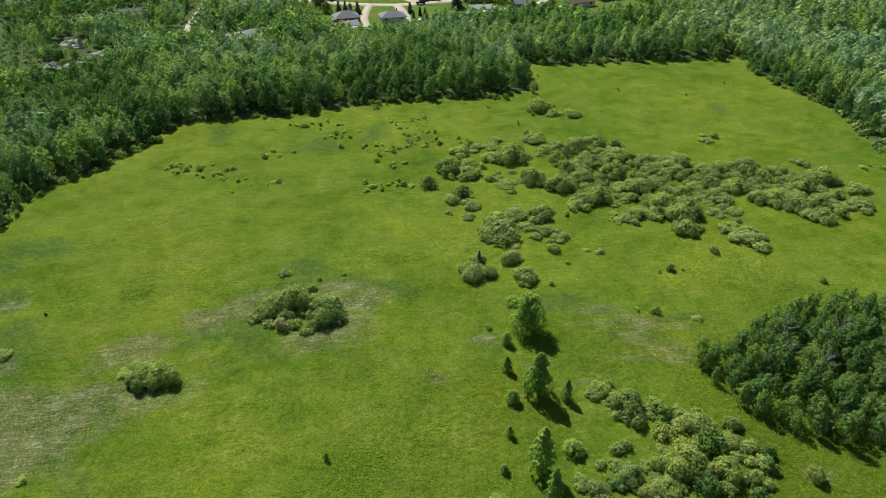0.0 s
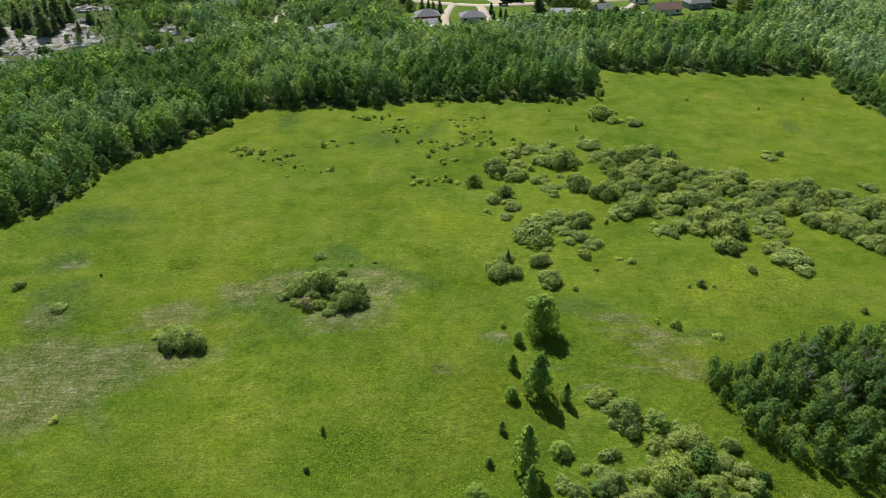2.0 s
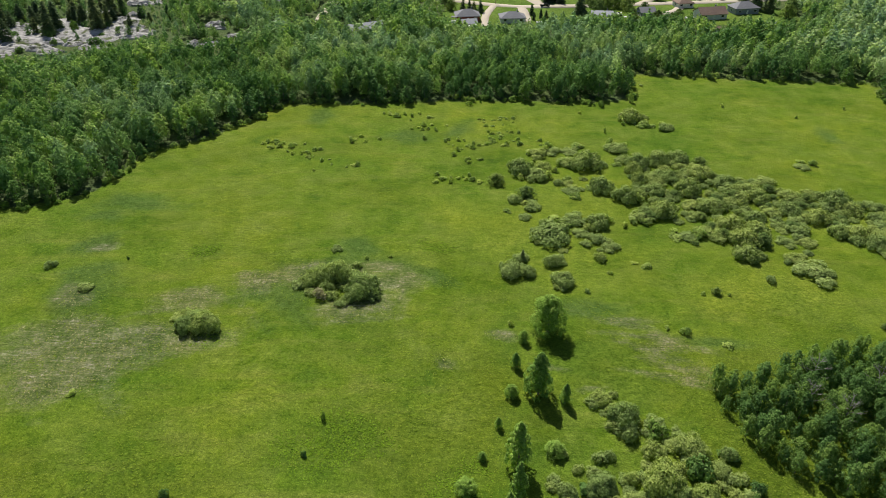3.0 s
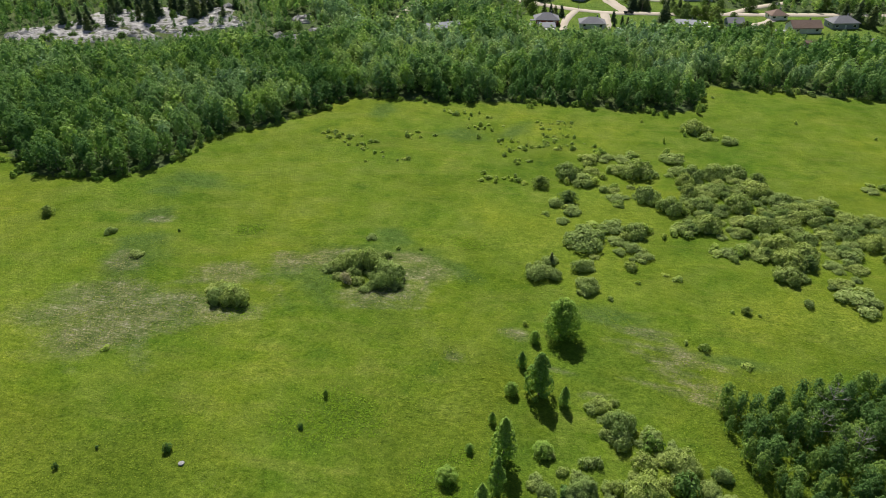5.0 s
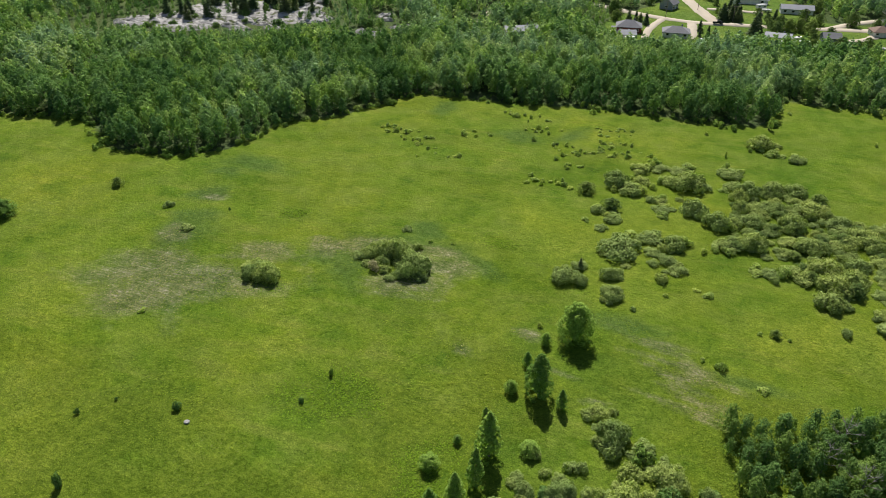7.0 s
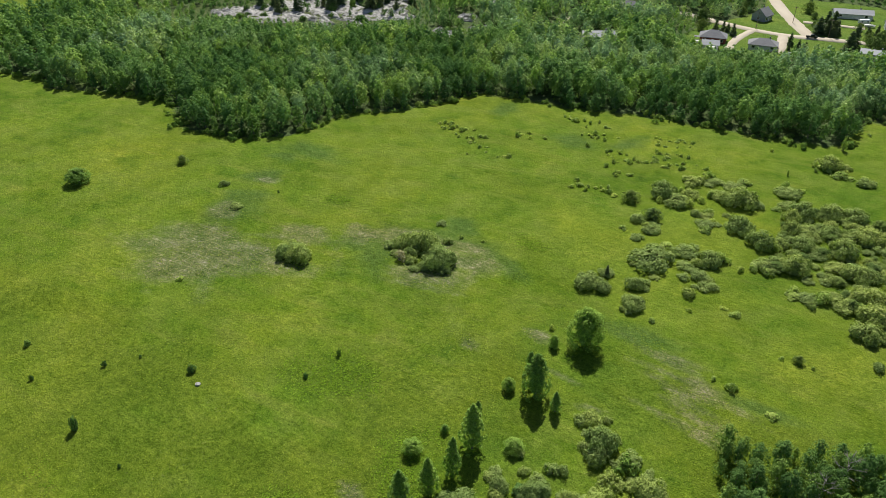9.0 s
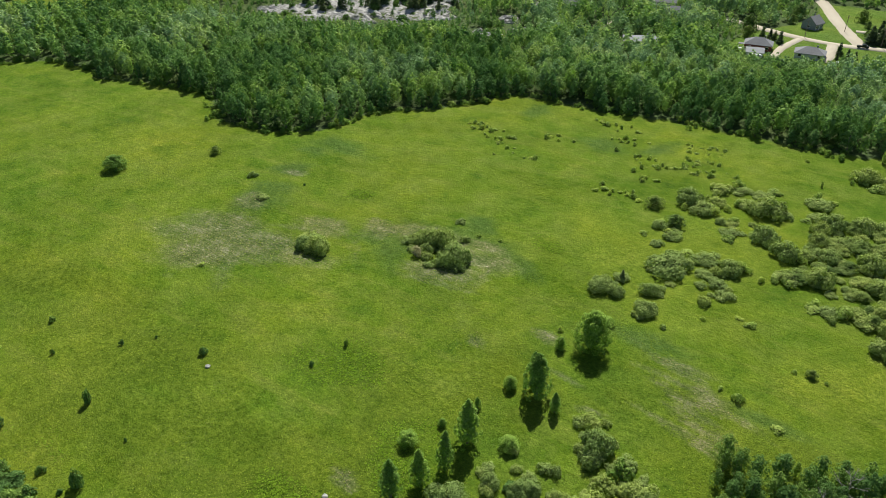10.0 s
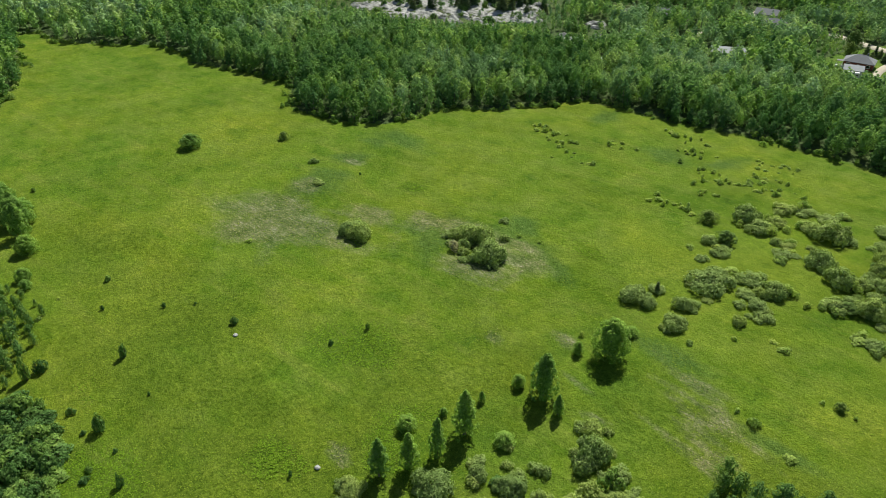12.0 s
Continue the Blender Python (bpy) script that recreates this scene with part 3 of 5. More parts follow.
def ribbon(line, width):
    """A gravel strip with uneven edges along a line."""
    pts = [line[0]]
    for a, b in zip(line[:-1], line[1:]):
        k = max(2, int(np.hypot(*(b - a)) / 3))
        pts += [a + (b - a) * (j + 1) / k for j in range(k)]
    pts = np.array(pts)
    for _ in range(6):
        pts[1:-1] = (pts[:-2] + 2 * pts[1:-1] + pts[2:]) / 4
    d = np.gradient(pts, axis=0)
    side = np.stack([-d[:, 1], d[:, 0]], 1) / np.hypot(*d.T)[:, None]
    w = width / 2 + rng.normal(0, 0.18, len(pts))
    rows = [np.c_[pts + side * (w * s)[:, None], np.full(len(pts), z)] for s, z in ((1.15, -0.3), (1.0, 0.28), (0, 0.36), (-1.0, 0.28), (-1.15, -0.3))]
    v = np.concatenate(rows)
    n = len(pts)
    f = np.concatenate([np.stack([np.arange(n - 1) + k * n, np.arange(n - 1) + k * n + 1, np.arange(n - 1) + (k + 1) * n + 1, np.arange(n - 1) + (k + 1) * n], 1) for k in range(4)])
    return v, f[:, ::-1]


for k, (line, width) in enumerate(ROADS):
    v, f = ribbon(line, width)
    v[:, 2] += 0.006 * k
    tagged(new(f"road_{k + 1}", link_mesh("road", v, f, [M_GRAVEL], smooth=True)), "pale gravel road between the lawns and the trees", "road", kind="structure")

# ---- woods ----
# jittered spacing over the wooded land that lies before the horizon
step = 4.9
cx, cy = np.meshgrid(np.arange(-480, 300, step), np.arange(6, 590, step))
cand = np.stack([cx.ravel(), cy.ravel()], 1) + rng.uniform(-1.7, 1.7, (cx.size, 2))
WOODED = arr([-70, 20, -300, 20, -455, 70, -450, 190, -405, 290, -345, 365, -275, 435, -160, 500, -100, 552, 5, 550, 105, 530, 190, 494, 275, 440, 160, 210, 122, 150, 100, 20])
cand = cand[inside(WOODED, cand) & (cand[:, 0] < 0.64 * cand[:, 1] + 26)]
far_d = np.hypot(cand[:, 0] - 60, cand[:, 1] - 10)
cand = cand[(far_d < 330) | (rng.uniform(0, 1, len(cand)) < np.where(far_d < 440, 0.85, 0.7))]
jag = np.stack([wander(cand, 0.21, 1.0), wander(cand, 0.19, 4.0)], 1) * 1.1 + rng.normal(0, 0.6, cand.shape)
cand = cand[~inside(MEADOW, cand + jag) & ~inside(MEADOW, cand + 0.3 * jag) & ~inside(VILLAGE, cand) & ~inside(FAR_MEADOW, cand)]
for line, width in ROADS:
    cand = cand[away(line, cand, False) > width / 2 + 2.2]
for h in HOUSES:
    cand = cand[np.hypot(*(cand - h).T) > 8.5]
cand = cand[np.hypot(cand[:, 0] + 128, cand[:, 1] - 281) > 3.6]
cand = cand[~inside(OUTCROP, cand)]
for x, y, r in ROCKS:
    cand = cand[np.hypot(cand[:, 0] - x, cand[:, 1] - y) > 2.5 + 8.5 * r]
edge_d = away(MEADOW, cand)
# low growth before the bare rock
rock_d = away(OUTCROP, cand)
tall = rng.uniform(7.4, 12.8, len(cand)) * np.clip(0.28 + rock_d / 60, 0.28, 1)
screen = np.min([np.hypot(cand[:, 0] - x - 4, cand[:, 1] - y + 8) for x, y, r in ROCKS], axis=0)
tall *= np.clip(0.42 + screen / 34, 0.42, 1)
for line, width in ROADS:
    tall *= np.clip(0.45 + away(line, cand + (2.0, 9.0), False) / 22, 0.45, 1)
# lower growth before the gardens
tall *= np.clip(0.45 + away(VILLAGE, cand) / 32, 0.45, 1)
for h in HOUSES:
    tall *= np.clip(0.4 + np.hypot(*(cand - h).T) / 34, 0.4, 1)
tall *= 1 + 0.12 * np.sin(cand[:, 0] * 0.06) * np.sin(cand[:, 1] * 0.075 + 1)
tall = np.maximum(tall, 3.4)
is_edge = (edge_d < 5.2) & (np.hypot(cand[:, 0] - 45, cand[:, 1] - 10) < 330) & (cand[:, 0] < 175)


def stand_tone(p):
    """How grey-leaved a stand is, from 0 to 1: whole stands differ, and most of those on the east side are pale."""
    v = 0.5 + 0.22 * wander(p, 0.045, 0.7) + 0.16 * wander(p, 0.11, 2.3) + np.where(p[:, 0] > 138, 0.35, 0) - np.where((p[:, 1] < 290) & (p[:, 0] < 40), 0.14, 0) - np.where((p[:, 1] < 270) & (p[:, 0] < -90) & (p[:, 0] > -200), 0.12, 0)
    return np.clip(v + rng.normal(0, 0.13, len(p)), 0, 1)


def wood_stuff(points, heights, builds, wide=(0.85, 1.15)):
    """Many trees as one mesh, drawn from a few builds."""
    vs, fs, tint, grey, k = [], [], [], [], 0
    pick = rng.integers(0, len(builds), len(points))
    for (x, y), h, b, tone in zip(points, heights, pick, stand_tone(points)):
        v, f = builds[b]
        a = rng.uniform(0, 6.28)
        c, s = math.cos(a), math.sin(a)
        w = h * rng.uniform(*wide)
        vs.append(np.stack([v[:, 0] * c * w - v[:, 1] * s * w + x, v[:, 0] * s * w + v[:, 1] * c * w + y, v[:, 2] * h], 1))
        fs.append(f + k)
        k += len(v)
        tint.append(np.full(len(f), rng.uniform(0, 1)))
        grey.append(np.full(len(f), tone))
    return np.concatenate(vs), np.concatenate(fs), np.concatenate(tint), np.concatenate(grey)


def stuff(name, made, mat, label, category):
    v, f, tint, grey = made
    me = link_mesh(name, v, f, [mat])
    for key, value in (("tint", tint), ("grey", grey)):
        me.attributes.new(key, "FLOAT", "FACE").data.foreach_set("value", np.asarray(value, np.float32))
    return tagged(new(name, me), label, category, kind="stuff")


far_d = np.hypot(cand[:, 0] - 45, cand[:, 1] - 10)
near_wood, far_wood = ~is_edge & (far_d < 330), ~is_edge & (far_d >= 330)
near_builds = [tree_crown(1.0, rng.uniform(0.25, 0.34), rng.uniform(0.08, 0.2), 32, 21, 0.037, rng.uniform(0.42, 0.7), 1.0, 0.65, 0.45, 0.6) for _ in range(10)]
far_builds = [tree_crown(1.0, rng.uniform(0.27, 0.36), rng.uniform(0.08, 0.2), 14, 12, 0.068, rng.uniform(0.42, 0.7), 1.0, 0.65, 0.45, 0.4) for _ in range(8)]
for nm, sel, builds in (("woodland", near_wood, near_builds), ("distant_woodland", far_wood, far_builds)):
    stuff(nm, wood_stuff(cand[sel], tall[sel], builds), M_ASPEN, "dense green aspen woodland with mixed leaf tones around the meadow", "woodland")

# low brush along the foot of the woods, in drifts
bp = np.stack([rng.uniform(-350, 180, 26000), rng.uniform(30, 325, 26000)], 1)
bp = bp[inside(WOODED, bp) & (bp[:, 0] < 0.64 * bp[:, 1] + 20)]
drift = 0.5 + 0.25 * wander(bp, 0.13, 3.1)
bp = bp[away(MEADOW, bp) < 0.6 + 6.0 * np.clip(drift, 0, 1) * rng.uniform(0, 1, len(bp)) ** 1.5]
brush_builds = [dome_crown(1.0, 0.75, 3, 6, 8, 0.17) for _ in range(5)]
stuff("edge_brush", wood_stuff(bp, rng.uniform(0.7, 2.4, len(bp)), brush_builds, (0.8, 1.4)), M_BRUSH, "low pale green brush along the foot of the woods", "brush")

# trees of the wood's edge, one by one
edge_crowns = [tree_crown(10.5, r, b, 44, 24, 0.36, p, 1.05, 0.7, 0.4, 0.7) for r, b, p in ((2.5, 0.4, 0.5), (2.6, 0.8, 0.7), (2.8, 0.5, 0.45), (2.2, 0.3, 0.85), (2.5, 0.6, 0.6))]
edge_trunks = [trunk_shape(10.0, 0.14, 2.5, 2.2) for _ in edge_crowns]
aspen = Kind("aspen_tree", "tree", "trees of the wood's edge", "crown", "trunk", edge_crowns, edge_trunks, M_ASPEN, M_BARK)
for (x, y), h in zip(cand[is_edge], tall[is_edge]):
    aspen.put(x, y, h / 10.5 * rng.uniform(0.9, 1.15), h / 10.5 * rng.uniform(0.75, 1.0), "slender green aspen tree at the edge of the meadow")

# ---- willows ----
bush_sizes = ((3.0, 3.0, 5), (3.0, 3.0, 7), (3.0, 3.0, 6), (3.0, 3.0, 8), (3.0, 3.0, 4))
willow = Kind("willow_bush", "bush", "willow bushes of the meadow", "foliage", "branchwood", [dome_crown(h, r, m + 2, 13, 15, 0.25) for r, h, m in bush_sizes],
              [stem_shape(h, r) for r, h, m in bush_sizes], M_WILLOW, M_STEM)
fine_willow = Kind("willow_bush", "bush", "willow bushes of the meadow", "foliage", "branchwood", [dome_crown(3.0, 3.0, m, 18, 20, 0.19) for m in (7, 9, 10, 8, 11)],
                   [stem_shape(3.0, 3.0) for _ in range(5)], M_WILLOW, M_STEM)
low_willow = Kind("willow_bush", "bush", "willow bushes of the meadow", "foliage", "branchwood", [dome_crown(1.6, 1.6, m, 10, 14, 0.15) for m in (5, 7, 6)],
                  [stem_shape(1.6, 1.6, 7) for _ in range(3)], M_WILLOW, M_STEM)
small_sizes = ((1.0, 1.0),) * 5
shrub = Kind("shrub", "bush", "small shrubs of the meadow", "foliage", "branchwood", [dome_crown(h, r, 3, 8, 12, 0.14) for r, h in small_sizes],
             [stem_shape(h * 0.8, r * 0.8, 5) for r, h in small_sizes], M_SHRUB, M_STEM)
leafy = Kind("leafy_bush", "bush", "dark leafy bushes of the meadow", "foliage", "branchwood", [tree_crown(6.0, 3.0, 0.0, 80, 28, 0.28, 0.5, 0.95, 0.9, 0.4, 0.9) for _ in range(3)],
             [stem_shape(5.0, 2.4) for _ in range(3)], M_SALLOW, M_STEM)


def bush(x, y, r, h, label):
    """A willow of true radius and height, finer in leaf where it stands close."""
    kind, size = (low_willow, 1.6) if r < 2.0 and y < 170 else (fine_willow, 3.0) if y < 155 else (willow, 3.0) if r > 1.9 else (shrub, 1.0)
    kind.put(x, y, r / size, h * 0.88 / size, label)


thick = Kind("alder_bush", "bush", "green bushes by the small grove", "foliage", "branchwood", [dome_crown(1.0, 1.0, 5, 8, 12, 0.115) for _ in range(4)],
             [stem_shape(1.0, 1.0, 6) for _ in range(4)], M_POPLAR, M_STEM)
green_willow = Kind("willow_bush", "bush", "willow bushes of the meadow", "foliage", "branchwood", [dome_crown(3.0, 3.0, m, 20, 20, 0.19) for m in (8, 10, 7)],
                    [stem_shape(3.0, 3.0) for _ in range(3)], M_GREEN_WILLOW, M_STEM)
NORTH = [(1.7, 201, 4.5, 6), (2.8, 181, 2.5, 2.6), (7.9, 178, 2.9, 2.3), (1.7, 174.6, 1.6, 1.2), (7.1, 172, 2, 1.4), (5.3, 214, 4.3, 3),
         (7.4, 198.5, 3.1, 2.2), (8.4, 205, 3.7, 4), (12.3, 203.6, 1.8, 2.3), (10.8, 218, 3.9, 3), (16, 219.6, 4.8, 3.6), (16.6, 210, 2.8, 3.3),
         (21.7, 209.7, 3.7, 4.2), (14.4, 195, 2.2, 3), (17.6, 196, 2.7, 2.4), (21.8, 200, 2.2, 3), (19.6, 191, 2.6, 1.8), (23.7, 195, 1.8, 1.2), (19.8, 186.4, 1.3, 1.3)]
MIDDLE = [(15.3, 163, 4, 3), (13.8, 168.7, 3.9, 3.2), (10.8, 165, 2, 2.4), (22.9, 166.6, 3.7, 3.6), (20.9, 173.4, 3, 3.2), (27.6, 172.8, 2.4, 2.6),
          (28, 164, 3.1, 3), (24.8, 161, 1.9, 1.6), (31.9, 160.6, 2.9, 3.3), (29, 155, 1.9, 2.6), (19.2, 156.8, 2.1, 2), (17.1, 150, 2.6, 3.4),
          (7.6, 143.2, 3.7, 3.7), (11.6, 144.5, 2.2, 2.4), (8.8, 151, 2.2, 1.5), (20.6, 142.8, 3.3, 3.4), (25.7, 211.4, 2.3, 2.9), (27.3, 194, 2.8, 3.4)]
EAST = [(31.6, 225, 5.2, 3.8), (34.5, 216.7, 3.6, 3.7), (37.9, 222.4, 2.1, 2.5), (39, 178.5, 2.6, 3.2), (34.9, 173.6, 1.4, 1.8), (34.5, 190, 2.7, 3.4),
        (48.5, 172.7, 1.3, 1.9), (51.9, 171.5, 3.3, 2.3), (55.3, 173, 1.6, 1.8), (77.8, 166.8, 3, 3.4), (82.3, 170.3, 2.1, 2.8), (81.7, 160, 4.3, 3.4),
        (71, 155, 1.6, 1.9), (36, 254, 3.3, 3.2), (40.2, 256, 2.8, 2.8), (47.7, 247.4, 3.6, 4.6), (40.6, 248.7, 1.7, 2.4), (90.5, 225, 4, 2.8), (115.7, 207.4, 2.3, 2.2)]
WEST = [(-37.8, 129.8, 4.2, 5.2), (-40.4, 127.2, 2.9, 3.2), (-35.4, 126.0, 2.6, 2.8), (-34.0, 131.2, 3.2, 4.0), (-37.0, 133.0, 2.6, 2.6), (-32.0, 128.0, 2.4, 2.2), (-39.0, 124.4, 1.6, 1.6), (-27, 127.5, 4.0, 3.8), (-28.7, 123.4, 2.2, 2.2), (-39.5, 143.8, 1.5, 1.0),
        (-31.2, 136.9, 1.6, 2.3), (-60.2, 107.4, 5.0, 3.9), (-57.0, 106.2, 3.2, 3.0), (-63.0, 109.4, 2.4, 2.4), (-108, 120, 2.5, 2.2), (-93.4, 113.8, 1.8, 1.8),
        (-33.4, 123.6, 1.6, 1.5), (-30.4, 121.6, 1.7, 1.4), (-42.2, 126, 1.9, 2.2), (-23.6, 125.4, 1.6, 1.5), (-36.2, 135.4, 1.6, 1.9), (-61.2, 105, 2.3, 2.3), (-64.6, 107.4, 1.7, 1.6)]
SOUTH = [(31.4, 102.8, 2.9, 2.8), (29.6, 101.6, 1.6, 1.6), (34.0, 100.4, 2.6, 3.0), (35.6, 98.2, 2.8, 3.6), (36.6, 95.2, 3.4, 4.8), (33.4, 89, 1.6, 2.6), (48, 93.6, 3.4, 4.4), (52.4, 89.6, 3.5, 4.2), (44.4, 94.6, 2.9, 3.6),
         (41.6, 98.5, 2.3, 2.8), (32.6, 82, 3.2, 3.4), (38.4, 79.4, 2.9, 3.6), (37, 84.2, 2.4, 3), (42.6, 84, 3.3, 4), (46, 82.2, 2.7, 3.6), (53.5, 81, 2.5, 4),
         (65, 81.8, 1.6, 3), (26.5, 79, 2.7, 3.8), (24.5, 88, 1.9, 1.9), (49.6, 82.6, 2.4, 3), (56.9, 85.2, 1.9, 2.2), (54.3, 94, 2.1, 2.6), (30.8, 81, 3.1, 3),
         (23.8, 71, 3.2, 2.6), (16.1, 59.5, 2.6, 3.2)]
for rows, where in ((NORTH, "among other willows at the meadow's far side"), (MIDDLE, "in the middle of the meadow"), (EAST, "beside the willow thicket"),
                    (WEST, "on a low dry rise in the meadow"), (SOUTH, "in a loose row beside the grove")):
    for x, y, r, h in rows:
        label = "rounded grey-green willow bush " + where if r > 2.2 else "small pale green shrub " + where
        if r > 2.0 and (rows is WEST or rows is SOUTH and rng.uniform() < 0.5):
            green_willow.put(x, y, r * 0.92 / 3.0, h * 0.9 / 3.0, label.replace("rounded grey-green", "dense green"))
        else:
            bush(x, y, r * (0.84 if rows is SOUTH else 1.0), h * (0.85 if rows is SOUTH else 0.95), label)

# smaller growth round the large bushes, and between those of the southern row
for rows in (NORTH, MIDDLE, EAST, SOUTH):
    for x, y, r, h in rows:
        if r > 2.3:
            for _ in range(2):
                a, k = rng.uniform(0, 6.28), rng.uniform(0.85, 1.25)
                q = rng.uniform(0.9, 1.6)
                bush(x + math.cos(a) * r * k, y + math.sin(a) * r * k, q, q * rng.uniform(0.8, 1.2), "small grey-green willow shrub at a larger bush's foot")
SOUTH_ROW = arr([29, 105, 40, 101, 56, 95, 60, 84, 52, 75, 30, 72, 22, 79, 29, 87, 36, 90])
ix, iy = np.meshgrid(np.arange(22, 60, 4.6), np.arange(70, 106, 4.6))
ip = np.stack([ix.ravel(), iy.ravel()], 1) + rng.uniform(-1.8, 1.8, (ix.size, 2))
for x, y in ip[inside(SOUTH_ROW, ip)]:
    r = rng.uniform(1.2, 2.4)
    if rng.uniform() < 0.5:
        thick.put(x, y, r * 0.8, r * rng.uniform(0.6, 1.1), "fresh green shrub between willow bushes")
    else:
        bush(x, y, r * 0.8, r * rng.uniform(0.6, 1.0), "grey-green willow growth between larger bushes")

THICKET = arr([34, 207, 38, 191, 39, 179, 48, 178, 55, 176, 59, 174, 62, 168, 66, 164, 69, 164, 74, 171, 85, 173, 81, 183, 84, 190, 88, 188, 92, 179, 98, 177, 106, 171,
               114, 172, 122, 178, 125, 190, 119, 201, 108, 202, 101, 204, 97, 209, 90, 209, 83, 205, 77, 212, 62, 212, 59, 222, 48, 225, 38, 215])
tx, ty = np.meshgrid(np.arange(32, 130, 3.7), np.arange(162, 228, 3.7))
tp = np.stack([tx.ravel(), ty.ravel()], 1) + rng.uniform(-1.7, 1.7, (tx.size, 2))
for x, y in tp[inside(THICKET, tp)]:
    r = rng.uniform(1.8, 3.1)
    if rng.uniform() < 0.14:
        leafy.put(x, y, r / 3.0, r * 1.25 / 6.0, "dense dark green bush crowded in a willow thicket")
    else:
        willow.put(x, y, r / 3.0, rng.uniform(0.7, 1.1) * r / 3.0, "rounded grey-green willow bush crowded in a thicket")

# darker bushes and lone small trees
for x, y, r, h in [(-4.6, 191.5, 3.3, 5.2), (5.6, 184.6, 3.3, 5.8), (39.2, 202.5, 4, 6), (61, 173.5, 2.4, 4.6), (67.5, 163, 2, 4.4), (57, 146.2, 2.2, 4.6),
                   (-132.2, 121, 2.3, 4.6), (58, 219, 3.2, 5), (93, 141, 1.6, 3.2), (66, 197, 3.4, 5)]:
    leafy.put(x, y, r / 3.0, h / 6.0 * 1.05, "dense dark green bushy tree standing alone in the grass")

# poplars and aspens that stand free in a line
poplar = Kind("poplar_tree", "tree", "free-standing poplars", "crown", "trunk",
              [tree_crown(10.0, 3.0, 0.3, 170, 30, 0.28, 0.42, 1.05, 0.95, 0.5, 0.7), tree_crown(10.0, 2.3, 0.2, 150, 30, 0.26, 0.6, 1.1, 0.95, 0.35, 0.8), tree_crown(10.0, 1.7, 0.2, 130, 30, 0.24, 0.6, 1.1, 0.95, 0.33, 0.8)],
              [trunk_shape(9.5, 0.2, 1.5, 2.6) for _ in range(3)], M_FREE_POPLAR, M_BARK)
for x, y, s, h, b, lab in [(18.6, 122.3, 1.36, 10.0, 0, "tall broad green poplar with dense leaves"), (18.8, 102.2, 1.25, 11.0, 1, "tall pointed green poplar in a line of trees"),
                           (17.3, 83.2, 1.4, 11.2, 2, "slim pointed green poplar in a line of trees"), (15.7, 65.2, 0.82, 8.2, 2, "young slim poplar in the lush grass"),
                           (17.5, 70.4, 0.78, 7.8, 2, "young slim poplar in the lush grass"), (18.4, 76, 0.68, 8.6, 2, "very slim young poplar in the grass"),
                           (24.3, 100.8, 0.5, 4.8, 2, "thin young poplar beside a taller one"), (13.6, 100.4, 0.36, 3.0, 0, "small round young poplar in the meadow"),
                           (13.8, 117.6, 0.32, 3.2, 0, "small young poplar in the meadow"), (9.3, 75.6, 0.5, 3.0, 0, "small round young poplar in the lush grass"),
                           (13.2, 109.2, 0.4, 3.6, 1, "small pointed young poplar in the meadow"), (12.4, 91.6, 0.28, 2.4, 1, "small young poplar in the meadow"),
                           (10.8, 83.2, 0.22, 1.8, 0, "tiny poplar sapling in the meadow"), (16.4, 132, 0.45, 2.0, 0, "low young poplar in the grass"),
                           (-113, 32.4, 1.0, 9.4, 1, "green poplar beside a small grove"), (-103, 32, 0.75, 5, 0, "young poplar beside a small grove"),
                           (-128, 33.5, 0.9, 6.5, 1, "green poplar beside a small grove"), (-121, 33.4, 1.15, 8.4, 0, "green poplar beside a small grove"), (-141, 30, 1.0, 7, 0, "green poplar beside a small grove"), (-133, 31, 1.1, 9, 0, "green poplar beside a small grove"), (-89, 28.4, 0.5, 3.4, 0, "small young poplar near the grove"),
                           (-84.6, 28, 0.4, 2.4, 0, "small young poplar near the grove"), (-145, 92, 0.95, 4.8, 0, "lone leafy green tree in the open grass"), (23.6, 87.6, 0.5, 2.6, 0, "low leafy poplar shoot by the willows")]:
    poplar.put(x, y, s, h / 10.0, lab, b)

# groves
GROVE = arr([52.5, 113, 54, 106, 57.5, 101, 60.5, 95.5, 68, 90.5, 80, 89, 100, 88, 125, 98, 125, 125, 101, 130, 86, 133, 68, 121, 56, 113])
qx, qy = np.meshgrid(np.arange(48, 128, 3.1), np.arange(66, 136, 3.1))
qp = np.stack([qx.ravel(), qy.ravel()], 1) + rng.uniform(-1.15, 1.15, (qx.size, 2))
qp = qp[inside(GROVE, qp) & (qp[:, 0] < 0.62 * qp[:, 1] + 32)]
grove = Kind("grove_tree", "tree", "trees of the grove", "crown", "trunk", [tree_crown(8.5, r, 0.2, 64, 22, 0.26, p, 1.1, 0.85, 0.45, 0.9) for r, p in ((2.4, 0.4), (2.7, 0.5), (2.3, 0.45), (2.8, 0.38), (2.5, 0.6))],
             [trunk_shape(8.0, 0.12, 1.5, 2.0) for _ in range(5)], M_POPLAR, M_BARK)
for (x, y), e in zip(qp, away(GROVE, qp)):
    h = rng.uniform(6.0, 9.4) * (0.8 + 0.2 * min(1, e / 6))
    grove.put(x, y, h / 8.5 * rng.uniform(0.9, 1.1), h / 8.5, "leafy green poplar tree in a dense grove")
SMALL_GROVE = arr([-93, 6, -91, 23.5, -80, 28, -70, 29, -60, 26, -52, 22, -47, 16, -56, 6])
ux, uy = np.meshgrid(np.arange(-96, -46, 3.6), np.arange(5, 33, 3.4))
up = np.stack([ux.ravel(), uy.ravel()], 1) + rng.uniform(-1.1, 1.1, (ux.size, 2))
